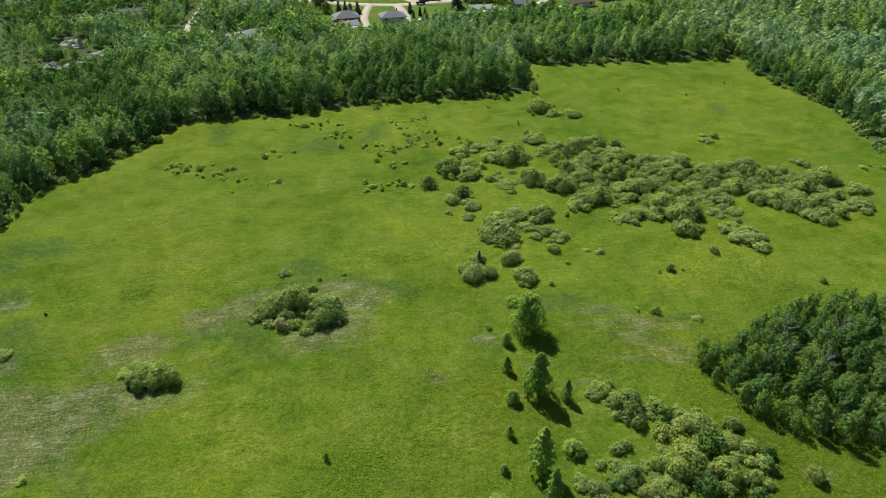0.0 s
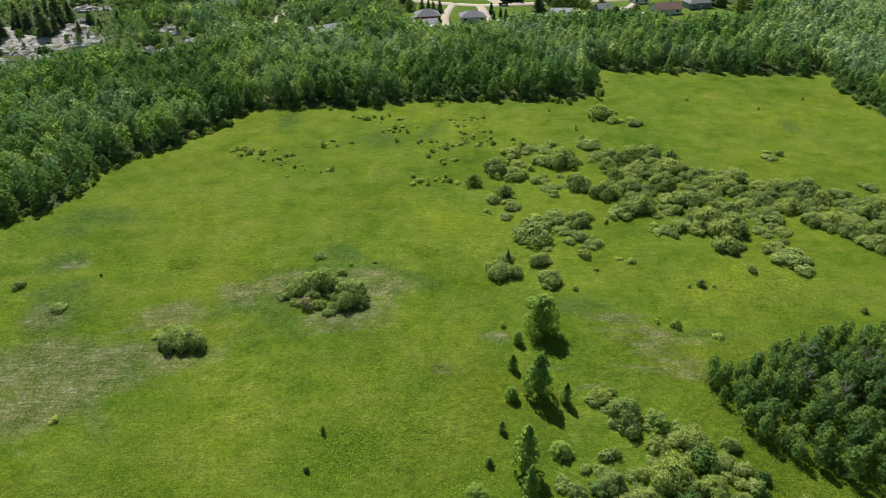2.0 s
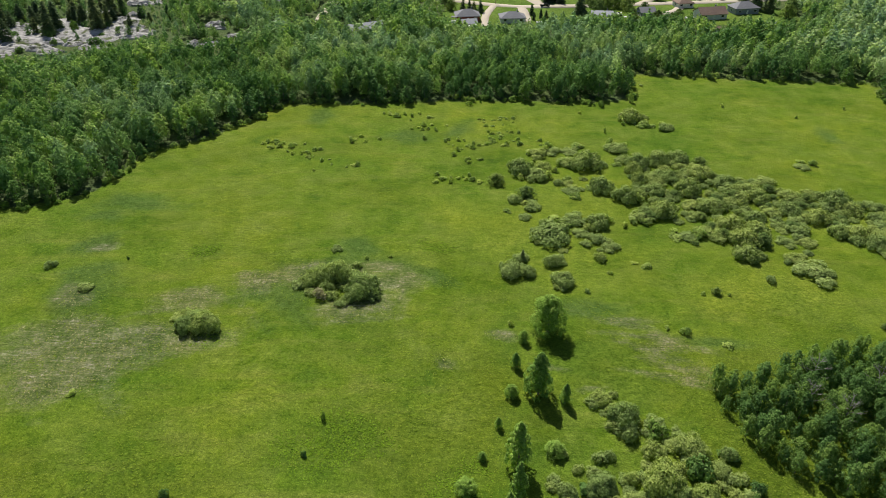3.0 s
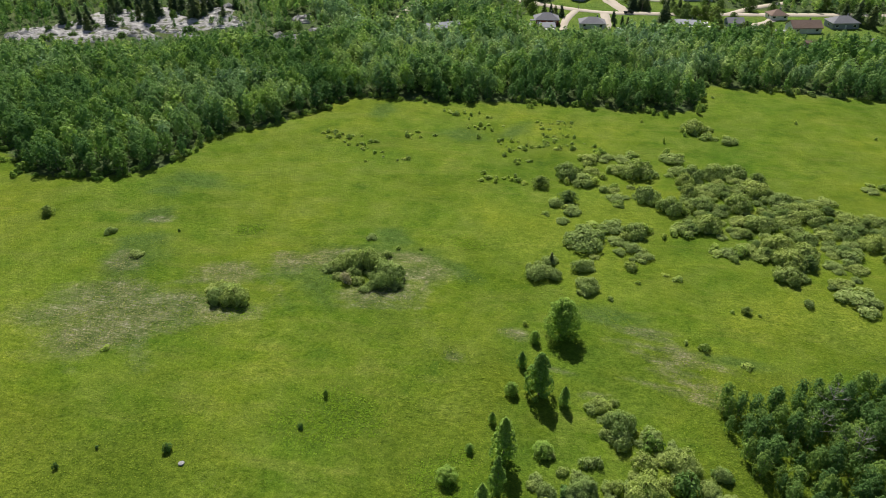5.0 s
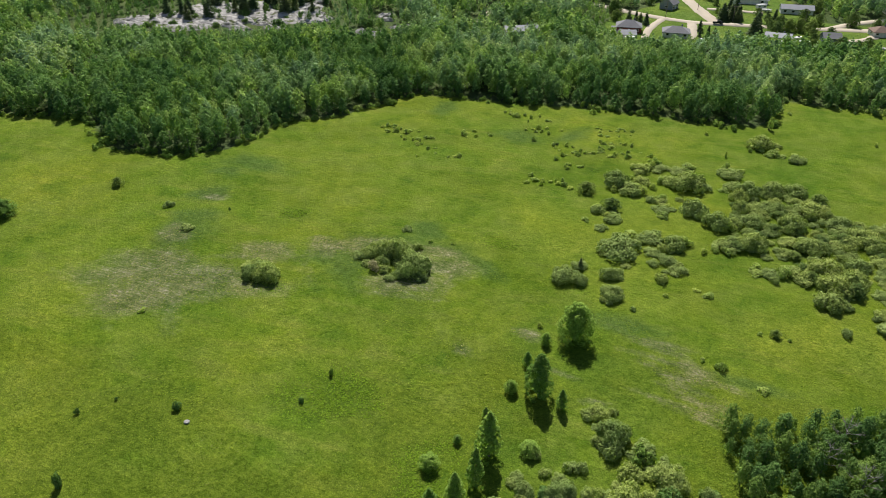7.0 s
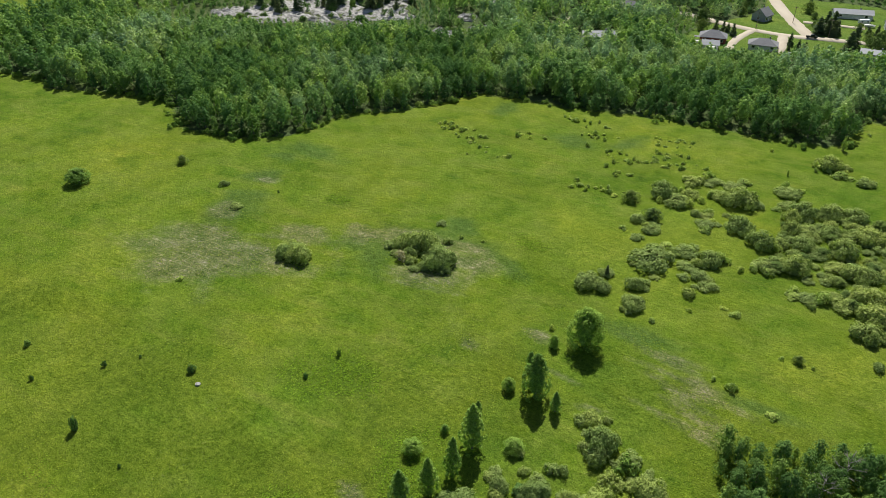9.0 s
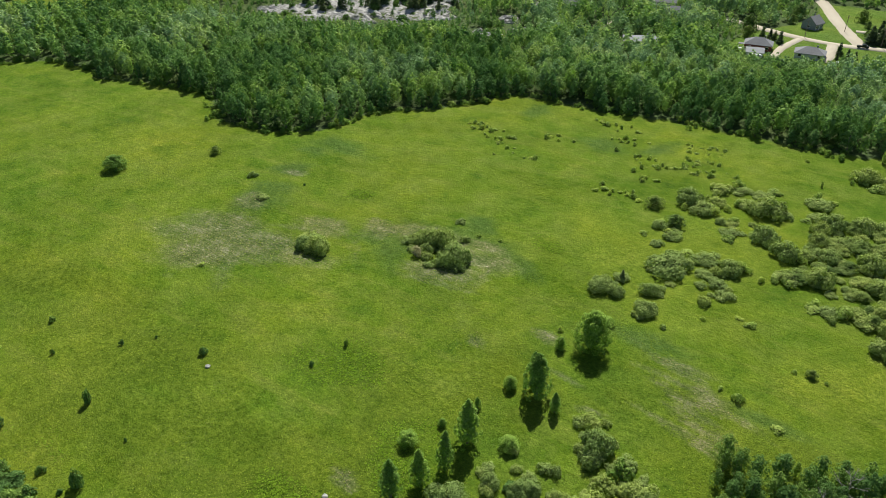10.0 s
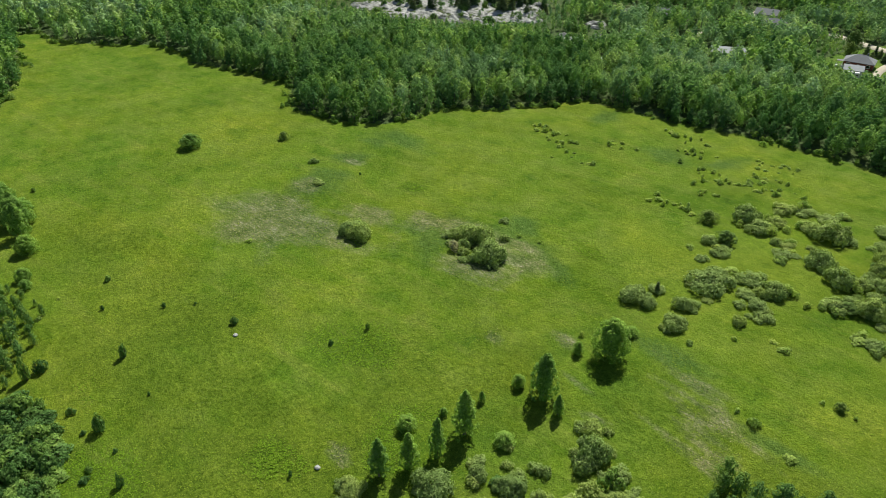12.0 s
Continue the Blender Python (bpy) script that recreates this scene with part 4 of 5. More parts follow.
up = up[inside(SMALL_GROVE, up)]
for (x, y), e in zip(up, away(SMALL_GROVE, up)):
    h = rng.uniform(4.2, 7.0) * (0.6 + 0.4 * min(1, e / 5))
    grove.put(x, y, h / 8.5, h / 8.5, "leafy green poplar tree in a small grove")
SHRUBBERY = arr([-44, 19, -38, 22, -29, 24, -20, 22, -13, 19.5, -12, 8, -46, 8])
ux, uy = np.meshgrid(np.arange(-48, -8, 1.9), np.arange(7, 26, 1.9))
up = np.stack([ux.ravel(), uy.ravel()], 1) + rng.uniform(-0.8, 0.8, (ux.size, 2))
for x, y in up[inside(SHRUBBERY, up)]:
    r = rng.uniform(0.8, 1.5)
    thick.put(x, y, r, rng.uniform(0.6, 1.5), "lush green shrub crowded among tall herbs")
for x, y, r in [(-9, 17, 0.9), (-16, 25, 0.8), (-14, 23.6, 0.6), (-33, 26, 0.7), (-50, 24, 0.9), (-26, 26.5, 0.6)]:
    thick.put(x, y, r, r * 1.3, "lush green shrub growing in tall herbs")

# small shrubs and seedlings dotted over the meadow
DOTS = [(49, 128.6, 1.2, 1.6), (58, 126.4, 1.2, 1.4), (44.9, 129.6, .9, 1.2), (31.7, 148.8, .9, 1), (37.5, 154.8, 1.2, 1), (41, 154, 1.5, 1), (26.3, 139.7, .8, 1.5),
        (-30.2, 141.3, .8, 1.6), (-24.4, 143.4, .7, .9), (-72.6, 81, 1.1, 1.3), (10, 122.7, .8, 1), (54, 145, .6, 1.4), (60, 146, .5, 1), (-68.9, 27.7, .9, .9), (-75, 33.3, .6, .7)]
DOTS_WEST = [(-76.4, 45, .8, 1.3), (-64.5, 40.4, .6, 1), (-44, 39.4, .8, 1.8), (-29, 39.7, .5, 1.1), (-17.8, 30, .5, .9), (-9.4, 28.4, .9, 2.4), (-25.4, 29.4, 1.2, 2), (-53.6, 58.5, .6, .7),
             (-140.7, 40.8, .8, 1.2), (-57, 52.2, .7, .9), (-41.2, 62.8, .9, .9), (6.3, 52.8, .6, 1.5), (-21, 76.7, .6, 1.2), (-20.8, 85.9, .6, 1.5), (-48.6, 21.3, .9, 3), (-90.7, 127.3, .6, 1)]
DOTS_FAR = [(-84.5, 202, 1.5, 2), (-83.5, 203, 1.3, 2), (-75, 202, 2.2, 1.5), (-71.4, 200, 2.4, 1.6), (-60, 192, 3, 1.6), (-54.4, 211, 2.4, 1.1), (-49.6, 215, .8, 1.3), (-51.5, 238, 1.2, 2.3),
            (-43, 240, 2.6, 1.6), (-37.5, 227, 1.2, 1.9), (-34.8, 219, 1, 1.2), (-32.5, 230, 1.7, 1.8), (-20.8, 219, 2.2, 1.9), (-18, 214, 1.2, 1.5), (-16, 219, 1.4, 1.4), (-16, 240, 1.1, 1.3),
            (-12.2, 230.5, 1.6, 1), (-12.2, 223, 1.8, 2), (-8.8, 224, 1.4, 1.4), (-5.2, 222, 1.4, 1)]
DOTS_NORTH = [(-13.5, 205.5, 1.3, 1.1), (-7.6, 243, 1.7, 1.4), (-8.4, 234.5, 2.3, 2), (3.2, 225, 1.8, 1.3), (-21.5, 208.5, 1, 1.1), (-12.8, 192.3, 1.4, 1.4), (-20.7, 190.8, 1.6, 1.1),
              (17, 255.5, .9, 1.4), (27, 239.6, .7, 1.8), (33.2, 248, .9, 2.2), (35.7, 272, 1, 4), (70.4, 274.5, .7, 2.4), (116, 283, .8, 1.6), (136.7, 204, 1.3, 2.8), (96.6, 269.5, .7, 1)]
for rows in (DOTS, DOTS_WEST, DOTS_FAR, DOTS_NORTH):
    for x, y, r, h in rows:
        if rows is DOTS_WEST:
            thick.put(x, y, r * 0.62, h * 0.8, "small dark green seedling standing alone in the grass")
            continue
        if r < 1.1 or y < 180:
            k = 0.7
            shrub.put(x, y, r * k, h * k, "small green shrub standing alone in the grass")
            continue
        for _ in range(3 + int(2 * r)):
            a, d, q = rng.uniform(0, 6.28), r * 2.2 * math.sqrt(rng.uniform(0, 1)), rng.uniform(0.35, 0.85)
            shrub.put(x + 1.5 * math.cos(a) * d, y + math.sin(a) * d, q, q * rng.uniform(0.8, 1.3), "small pale green shrub in a loose cluster in the grass")

# a withered willow on the rise, and dead trees in the grove
withered = Kind("withered_bush", "bush", "withered bushes", "foliage", "branchwood", [dome_crown(2.6, 1.7, 3, 12, 16, 0.18)], [stem_shape(2.4, 1.6)], M_WITHERED, M_DEAD)
withered.put(-36.2, 122.8, 1.15, 1.1, "pale brown withered willow bush beside green ones")


def dead_tree(x, y, height, label):
    """A leafless tree: a trunk, and bare limbs that fork twice."""
    ob = tagged(new("dead_tree"), label, "tree", "dead trees of the grove")
    ob.matrix_basis = pose(x, y, 0, 0, 0, rng.uniform(0, 360))
    child("trunk", link_mesh("trunk", *stick((0, 0, -0.1), (0.2, 0.1, height), 0.13, 0.03, 7), [M_DEAD], smooth=True), ob)
    for k in range(11):
        z = height * (0.35 + 0.055 * k)
        a = k * 2.4
        r = (height - z) * 0.5 + 0.7
        tip = np.array((math.cos(a) * r, math.sin(a) * r, z + r * 0.6))
        pieces = [stick((0.1, 0.05, z), tip, 0.05, 0.02, 5)]
        for s in (-0.6, 0.6, 0.1):
            mid = np.array((0.1, 0.05, z)) * 0.45 + tip * 0.55
            end = mid + np.array((math.cos(a + s), math.sin(a + s), 0.7)) * r * 0.5
            pieces.append(stick(mid, end, 0.03, 0.012, 4))
        child("limb", link_mesh("limb", *join(pieces), [M_DEAD], smooth=True), ob)


for x, y, h in [(72.5, 116.5, 8.6), (84.5, 117, 8.4), (76, 106, 8.8), (70, 109, 8.2)]:
    dead_tree(x, y, h, "bare grey dead tree standing among green poplars")

# ---- granite and conifers ----


def outcrop_shape(r, h):
    """A low dome of bare rock, broken by steps and cracks."""
    n = 15
    u = np.linspace(-1, 1, n)
    X, Y = np.meshgrid(u, u)
    d = np.hypot(X, Y)
    seed = Vector(rng.uniform(0, 90, 3))
    z = np.zeros_like(X)
    for i in range(n):
        for j in range(n):
            p = Vector((X[i, j] * 2.2, Y[i, j] * 2.2, 0)) + seed
            z[i, j] = max(0, 1 - d[i, j] ** 2 * 1.05) ** 0.6 * (0.75 + 0.6 * noise.noise(p)) + 0.14 * noise.noise(p * 2.7)
    z = np.floor(z * 4) / 4 * 0.7 + z * 0.3
    z[d > 0.97] = -0.35
    v = np.stack([X.ravel() * r * (1 + 0.1 * np.sin(Y.ravel() * 5)), Y.ravel() * r * 0.75, z.ravel() * h], 1)
    i = (np.arange(n - 1)[:, None] * n + np.arange(n - 1)).ravel()
    return v, np.stack([i, i + 1, i + 1 + n, i + n], 1)


rock_meshes = [link_mesh("granite_outcrop", *outcrop_shape(8.5, 1.7), [M_ROCK]) for _ in range(5)]
count = 0
for x, y, r in ROCKS:
    ob = new("granite_outcrop", rock_meshes[count % 5])
    ob.matrix_basis = placed(x, y, r, r * rng.uniform(1.6, 2.4), rng.uniform(0, 60))
    tagged(ob, "bare rounded pale grey granite outcrop among low trees", "rock", "granite outcrops")
    count += 1
for poly, gap, least, most in ((OUTCROP, 11.0, 0.8, 1.3),):
    lo, hi = poly.min(0), poly.max(0)
    ax, ay = np.meshgrid(np.arange(lo[0], hi[0], gap), np.arange(lo[1], hi[1], gap))
    ap = np.stack([ax.ravel(), ay.ravel()], 1) + rng.uniform(-3, 3, (ax.size, 2))
    for x, y in ap[inside(poly, ap)]:
        ob = new("granite_outcrop", rock_meshes[count % 5])
        ob.matrix_basis = placed(x, y, rng.uniform(least, most), rng.uniform(0.8, 1.6), rng.uniform(-25, 70))
        tagged(ob, "bare pale grey granite outcrop between dark conifers", "rock", "granite outcrops")
        count += 1

spruce = Kind("spruce_tree", "tree", "dark conifers", "crown", "trunk", [spruce_crown(8.0, r, 15, 52, 0.46) for r in (1.7, 1.3, 2.0)],
              [join([stick((0, 0, -0.1), (0, 0, 7.6), 0.14, 0.03, 6)]) for _ in range(3)], M_SPRUCE, M_STEM)
sx_, sy_ = np.meshgrid(np.arange(-310, -150, 9.0), np.arange(240, 352, 9.0))
sp = np.stack([sx_.ravel(), sy_.ravel()], 1) + rng.uniform(-4, 4, (sx_.size, 2))
for x, y in sp[inside(OUTCROP, sp) | (inside(OUTCROP_SMALL, sp) & (sp[:, 0] > -172))]:
    if rng.uniform() < 0.45 and y > 262 + 0.55 * (x + 290):
        h = rng.uniform(5.5, 12.0)
        spruce.put(x, y, h / 8.0 * rng.uniform(0.9, 1.3), h / 8.0, "dark green spruce growing among bare granite")
for x, y in sp[inside(OUTCROP_SMALL, sp)] + (-2.0, 4.0):
    if min(math.hypot(x - a, y - b) / r for a, b, r in ROCKS) < 11:
        continue
    h = rng.uniform(3.5, 7.0)
    aspen.put(x, y, h / 10.5 * 1.35, h / 10.5, "low green aspen tree growing between granite outcrops")
for x, y in sp[inside(OUTCROP, sp + 3.0) | inside(OUTCROP_SMALL, sp + 3.0)] + 3.5:
    if rng.uniform() < 0.4 and y > 258 + 0.55 * (x + 290):
        h = rng.uniform(3.0, 7.0)
        aspen.put(x, y, h / 10.5 * 1.3, h / 10.5, "low green aspen tree growing between granite outcrops")
for x, y in sp[inside(OUTCROP, sp) | inside(OUTCROP_SMALL, sp)] - 4.0:
    if rng.uniform() < 0.4:
        thick.put(x, y, rng.uniform(1.2, 2.4), rng.uniform(1.0, 2.4), "low green bush in a cleft of bare granite")
for x, y in np.stack([rng.uniform(-300, -205, 46), rng.uniform(285, 352, 46)], 1):
    if y > 300 + 0.5 * (x + 270) and y < 352 + 0.25 * (x + 250):
        h = rng.uniform(5.0, 10.0)
        (spruce if rng.uniform() < 0.6 else aspen).put(x, y, h / 9.0 * 1.2, h / 9.0, "green tree in a mixed stand behind the granite")
GARDEN_SPRUCE = [(7, 404, 8), (-8, 432, 8), (-12, 436, 8), (-50, 386, 5), (-46.8, 394, 4.5), (-54.5, 401, 4), (-51.6, 399.5, 4), (-57.8, 399, 4.2), (-18.3, 395, 4.6), (-13, 425, 8), (-9, 427, 6), (-5.4, 425, 6.5), (-12.6, 429, 5),
                 (-5.7, 433, 5), (-12.7, 389.3, 3.8), (-10, 392, 3.2), (7.6, 410, 7.5), (4, 437, 4), (8, 439, 4), (12, 441, 4), (-16, 385, 3), (98, 440, 8), (104, 436, 9), (110, 430, 9), (112, 444, 8)]
for x, y, h in GARDEN_SPRUCE:
    spruce.put(x, y, h / 8.0 * 1.2, h / 8.0, "dark green spruce planted on a lawn beside the road")
spruce.put(9.2, 150.6, 0.28, 0.26, "slim dark spruce seedling standing among willows")
GARDEN = [(17.5, 407, 11), (34, 412, 11), (37, 391, 7), (49.5, 398, 8), (9, 437, 8), (26, 447, 9), (60, 402, 9), (-17, 394.5, 4), (42, 416, 8), (32.8, 418, 11), (30, 388, 7), (49, 398, 8.5), (17, 422, 11), (11, 425, 10), (36, 399, 8), (-70, 411, 12), (-23.4, 458, 9), (-30, 470, 10), (56, 396, 8), (62, 450, 11), (50, 446, 11),
          (-64, 395, 9), (-58, 440, 11), (-60, 455, 11), (30, 470, 11), (44, 476, 11), (118, 420, 11), (122, 432, 12), (124, 446, 12), (100, 456, 12), (90, 465, 12), (112, 470, 12), (34, 440, 9), (22, 418, 10), (13, 420, 9), (27, 421, 10), (-16, 436, 7), (-19, 440, 7), (2, 446, 6), (46, 392, 7), (40, 391, 7), (25, 386, 6)]
for x, y, h in GARDEN:
    leafy.put(x, y, h / 10.5 * 1.5, h / 6.0 * 1.15, "broad green garden tree on a lawn among houses")

# ---- village ----


def box(bm, x0, y0, z0, x1, y1, z1):
    vs = [bm.verts.new(p) for p in ((x0, y0, z0), (x1, y0, z0), (x1, y1, z0), (x0, y1, z0), (x0, y0, z1), (x1, y0, z1), (x1, y1, z1), (x0, y1, z1))]
    for f in ((0, 3, 2, 1), (4, 5, 6, 7), (0, 1, 5, 4), (1, 2, 6, 5), (2, 3, 7, 6), (3, 0, 4, 7)):
        bm.faces.new([vs[i] for i in f])
    return bm


def bx(*b):
    return box(bmesh.new(), *b)


def slab(bm, top, thick=0.22):
    """A sloping plate below the given corners."""
    up = [bm.verts.new(p) for p in top]
    dn = [bm.verts.new((x, y, z - thick)) for x, y, z in top]
    bm.faces.new(up)
    bm.faces.new(dn[::-1])
    for i in range(len(up)):
        j = (i + 1) % len(up)
        bm.faces.new((up[i], dn[i], dn[j], up[j]))


def house(x, y, turn, w, d, wall, rise, m_wall, m_roof, label, hip=False, deck=False, windows=3, name="house", chimney=True):
    """A small house: w along its ridge, d across."""
    ob = tagged(new(name), label, "house" if name == "house" else "shed", "houses of the village")
    ob.matrix_basis = pose(x, y, 0, 0, 0, turn)
    a, b, o = w / 2, d / 2, 0.55
    bm = bx(-a, -b, -0.2, a, b, wall)
    if not hip:
        for s in (-1, 1):
            tri = [bm.verts.new(p) for p in ((s * a, -b, wall), (s * a, b, wall), (s * a, 0, wall + rise - 0.1))]
            bm.faces.new(tri if s > 0 else tri[::-1])
    part("wall", bm, m_wall, ob)
    bm = bmesh.new()
    ez = wall - o * rise / b + 0.12
    ridge = a + o if not hip else max(a - b, 0.4)
    for s in (-1, 1):
        slab(bm, [(-a - o, s * (b + o), ez), (a + o, s * (b + o), ez), (ridge, 0, wall + rise), (-ridge, 0, wall + rise)][::s])
        if hip:
            slab(bm, [(s * (a + o), -b - o, ez), (s * (a + o), b + o, ez), (s * ridge, 0, wall + rise)][::s])
    part("roof", bm, m_roof, ob)
    for s in (-1, 1):
        for k in range(windows):
            wx = -a + w * (k + 0.5) / windows
            z0 = min(1.0, wall * 0.35)
            if s < 0 and k == windows // 2:
                door = part("door", bx(wx - 0.5, -b - 0.06, 0.05, wx + 0.5, -b + 0.02, min(2.1, wall - 0.2)), M_TRIM, ob)
                part("door_handle", bx(wx + 0.35, -b - 0.12, 1.0, wx + 0.42, -b - 0.055, 1.08), M_TYRE, door)
                continue
            y0, y1 = (s * b - 0.05, s * b + 0.05)
            win = part("window", bx(wx - 0.85, y0, z0, wx + 0.85, y1, z0 + 1.3), M_TRIM, ob)
            part("pane", bx(wx - 0.72, y0 - 0.02, z0 + 0.13, wx + 0.72, y1 + 0.02, z0 + 1.17), M_GLASS, win)
        win = part("window", bx(s * a - 0.05, -0.8, 1.0, s * a + 0.05, 0.8, min(2.2, wall - 0.1)), M_TRIM, ob)
        part("pane", bx(s * a - 0.07, -0.68, 1.12, s * a + 0.07, 0.68, min(2.08, wall - 0.2)), M_GLASS, win)
    if chimney:
        part("chimney", bx(a * 0.35, b * 0.15, wall, a * 0.35 + 0.6, b * 0.15 + 0.6, wall + rise + 0.7), M_ROOF_GREY, ob)
    if deck:
        part("deck", bx(-a - 3.0, -b - 2.2, 0.0, -a + 3.5, -b - 0.01, 0.9), M_TRIM, ob, "white timber deck")
        bm = bmesh.new()
        for k in range(12):
            px = -a - 2.9 + k * 0.57
            box(bm, px, -b - 2.15, 0.9, px + 0.08, -b - 2.07, 1.75)
        box(bm, -a - 2.95, -b - 2.2, 1.75, -a + 3.45, -b - 2.03, 1.85)
        part("railing", bm, M_TRIM, ob, "white timber railing")
        part("deck_roof", bx(-a - 2.8, -b - 2.0, wall - 0.2, -a + 0.2, -b + 0.5, wall), m_roof, ob)
        for px in (-a - 2.6, -a - 0.2):
            part("post", bx(px, -b - 1.9, 0.9, px + 0.14, -b - 1.76, wall - 0.2), M_TRIM, ob)
    return ob


house(-51, 377, 18, 12.5, 9, 3.2, 2.6, M_WALL_RED, M_ROOF_GREY, "red-brown house with grey hip roof and white deck", True, True)
house(-47.5, 364, 25, 7.5, 6, 2.5, 1.6, M_WALL_WHITE, M_ROOF_METAL, "white garage with pale metal roof among trees", False, False, 1, "garage", False)
house(-27, 380, 16, 13, 9, 2.8, 2.3, M_WALL_WHITE, M_ROOF_GREY, "low white house with grey roof half hidden by trees", True)
house(20, 395, 8, 12, 7.5, 3.2, 1.4, M_WALL_WHITE, M_ROOF_METAL, "white house with a pale low metal roof")
awning = tagged(new("carport"), "white flat-roofed carport beside a white house", "carport")
awning.matrix_basis = pose(24, 389.5, 0, 0, 0, 8)
part("roof", bx(-2.6, -2.2, 2.3, 2.6, 2.2, 2.45), M_WHITE_PAINT, awning)
for px in (-2.5, 2.38):
    for py in (-2.1, 1.98):
        part("post", bx(px, py, -0.05, px + 0.12, py + 0.12, 2.3), M_TRIM, awning)
house(77, 412, 24, 15, 9, 3.0, 2.8, M_WALL_WHITE, M_ROOF_BROWN, "white house with brown shingled gable roof")
house(96, 428, 24, 14, 9, 3.4, 2.6, M_WALL_GREY, M_ROOF_GREY, "grey-blue house with dark shingled roof", True)
house(43, 408, 20, 8, 7, 2.8, 2.0, M_WALL_GREY, M_ROOF_GREY, "grey garage with shingled roof beside trees", False, False, 1, "garage", False)
house(64, 434, 24, 9, 8, 2.8, 2.2, M_WALL_WHITE, M_ROOF_BROWN, "small house with brown hip roof", True)
house(-46, 437, 80, 8, 8, 3.4, 3.4, M_WALL_GREY, M_ROOF_GREY, "grey gabled house on a lawn by the road")
house(-8, 475, 22, 20, 8, 2.8, 1.8, M_WALL_WHITE, M_ROOF_METAL, "long low white house behind planted spruces")
house(-97, 342, 38, 17, 8, 2.8, 2.0, M_WALL_WHITE, M_ROOF_METAL, "long house with pale grey roof deep in the trees")
house(-113, 408, 30, 14, 10, 3.0, 3.0, M_WALL_WHITE, M_ROOF_GREY, "house with broad grey roof deep in the trees", True)
house(20, 462, 15, 17, 7, 3.0, 1.8, M_WALL_WHITE, M_ROOF_METAL, "long white building with pale roof among trees", False, False, 4, "house", False)
house(70, 488, 24, 12, 10, 5.6, 3.0, M_WALL_WHITE, M_ROOF_GREY, "tall white two-storey house with grey roof", False, False, 3)
house(-166, 383, 20, 11, 8, 2.8, 2.4, M_WALL_GREY, M_ROOF_GREY, "grey house hidden between trees and granite")
house(-239, 405, 10, 12, 9, 2.8, 2.6, M_WALL_GREY, M_ROOF_GREY, "dark grey roofed house deep in the trees", True)
house(-130, 430, 20, 12, 9, 2.8, 2.4, M_WALL_WHITE, M_ROOF_GREY, "grey roofed house hidden by trees")
house(107, 398, 10, 4, 3.4, 2.2, 1.0, M_WALL_WHITE, M_ROOF_METAL, "small white garden shed on a lawn", False, False, 1, "garden_shed", False)
house(78, 383, 5, 2.6, 2.2, 2.2, 0.7, M_TIMBER, M_ROOF_BROWN, "small brown timber shed on a lawn", False, False, 1, "garden_shed", False)


def wheel(parent, x, y, r=0.36):
    bm = bmesh.new()
    bmesh.ops.create_cone(bm, cap_ends=True, segments=14, radius1=r, radius2=r, depth=0.24, matrix=pose(x, y, r, 90, 0, 0))
    w = part("wheel", bm, M_TYRE, parent)
    bm = bmesh.new()
    bmesh.ops.create_cone(bm, cap_ends=True, segments=10, radius1=r * 0.55, radius2=r * 0.55, depth=0.27, matrix=pose(x, y, r, 90, 0, 0))
    part("rim", bm, M_ROOF_METAL, w)


def pickup(x, y, turn, label):
    ob = tagged(new("pickup_truck"), label, "truck")
    ob.matrix_basis = pose(x, y, 0.36, 0, 0, turn)
    bm = bx(-2.7, -0.95, 0.45, 2.7, 0.95, 1.15)
    bmesh.ops.bevel(bm, geom=bm.edges[:], offset=0.12, segments=2, affect="EDGES")
    part("body", bm, M_DARK_PAINT, ob)
    bm = bx(-0.6, -0.85, 1.1, 1.5, 0.85, 1.85)
    bmesh.ops.bevel(bm, geom=bm.edges[:], offset=0.22, segments=2, affect="EDGES")
    part("cab", bm, M_DARK_PAINT, ob)
    part("windscreen", bx(1.38, -0.7, 1.25, 1.52, 0.7, 1.66), M_GLASS, ob)
    for s in (-1, 1):
        part("side_window", bx(-0.35, s * 0.84 - 0.03, 1.28, 1.15, s * 0.84 + 0.03, 1.64), M_GLASS, ob)
        for wx in (-1.7, 1.75):
            wheel(ob, wx, s * 0.86, 0.4)
        part("headlight", bx(2.66, s * 0.7 - 0.16, 0.78, 2.73, s * 0.7 + 0.16, 0.96), M_TRIM, ob)
    part("cargo_bed", bx(-2.5, -0.78, 1.1, -0.75, 0.78, 1.19), M_TYRE, ob)
    return ob


def camper(x, y, turn, length, label):
    ob = tagged(new("camper_trailer"), label, "trailer", "trailers parked in the village")
    ob.matrix_basis = pose(x, y, 0, 0, 0, turn)
    bm = bx(-length / 2, -1.2, 0.5, length / 2, 1.2, 2.8)
    bmesh.ops.bevel(bm, geom=bm.edges[:], offset=0.3, segments=3, affect="EDGES")
    part("body", bm, M_WHITE_PAINT, ob)
    for s in (-1, 1):
        wheel(ob, 0.3, s * 1.1)
        for wx in (-length * 0.28, length * 0.25):
            part("window", bx(wx - 0.5, s * 1.2 - 0.03, 1.5, wx + 0.5, s * 1.2 + 0.03, 2.1), M_GLASS, ob)
    part("drawbar", bx(length / 2 - 0.1, -0.08, 0.5, length / 2 + 1.2, 0.08, 0.62), M_TYRE, ob)


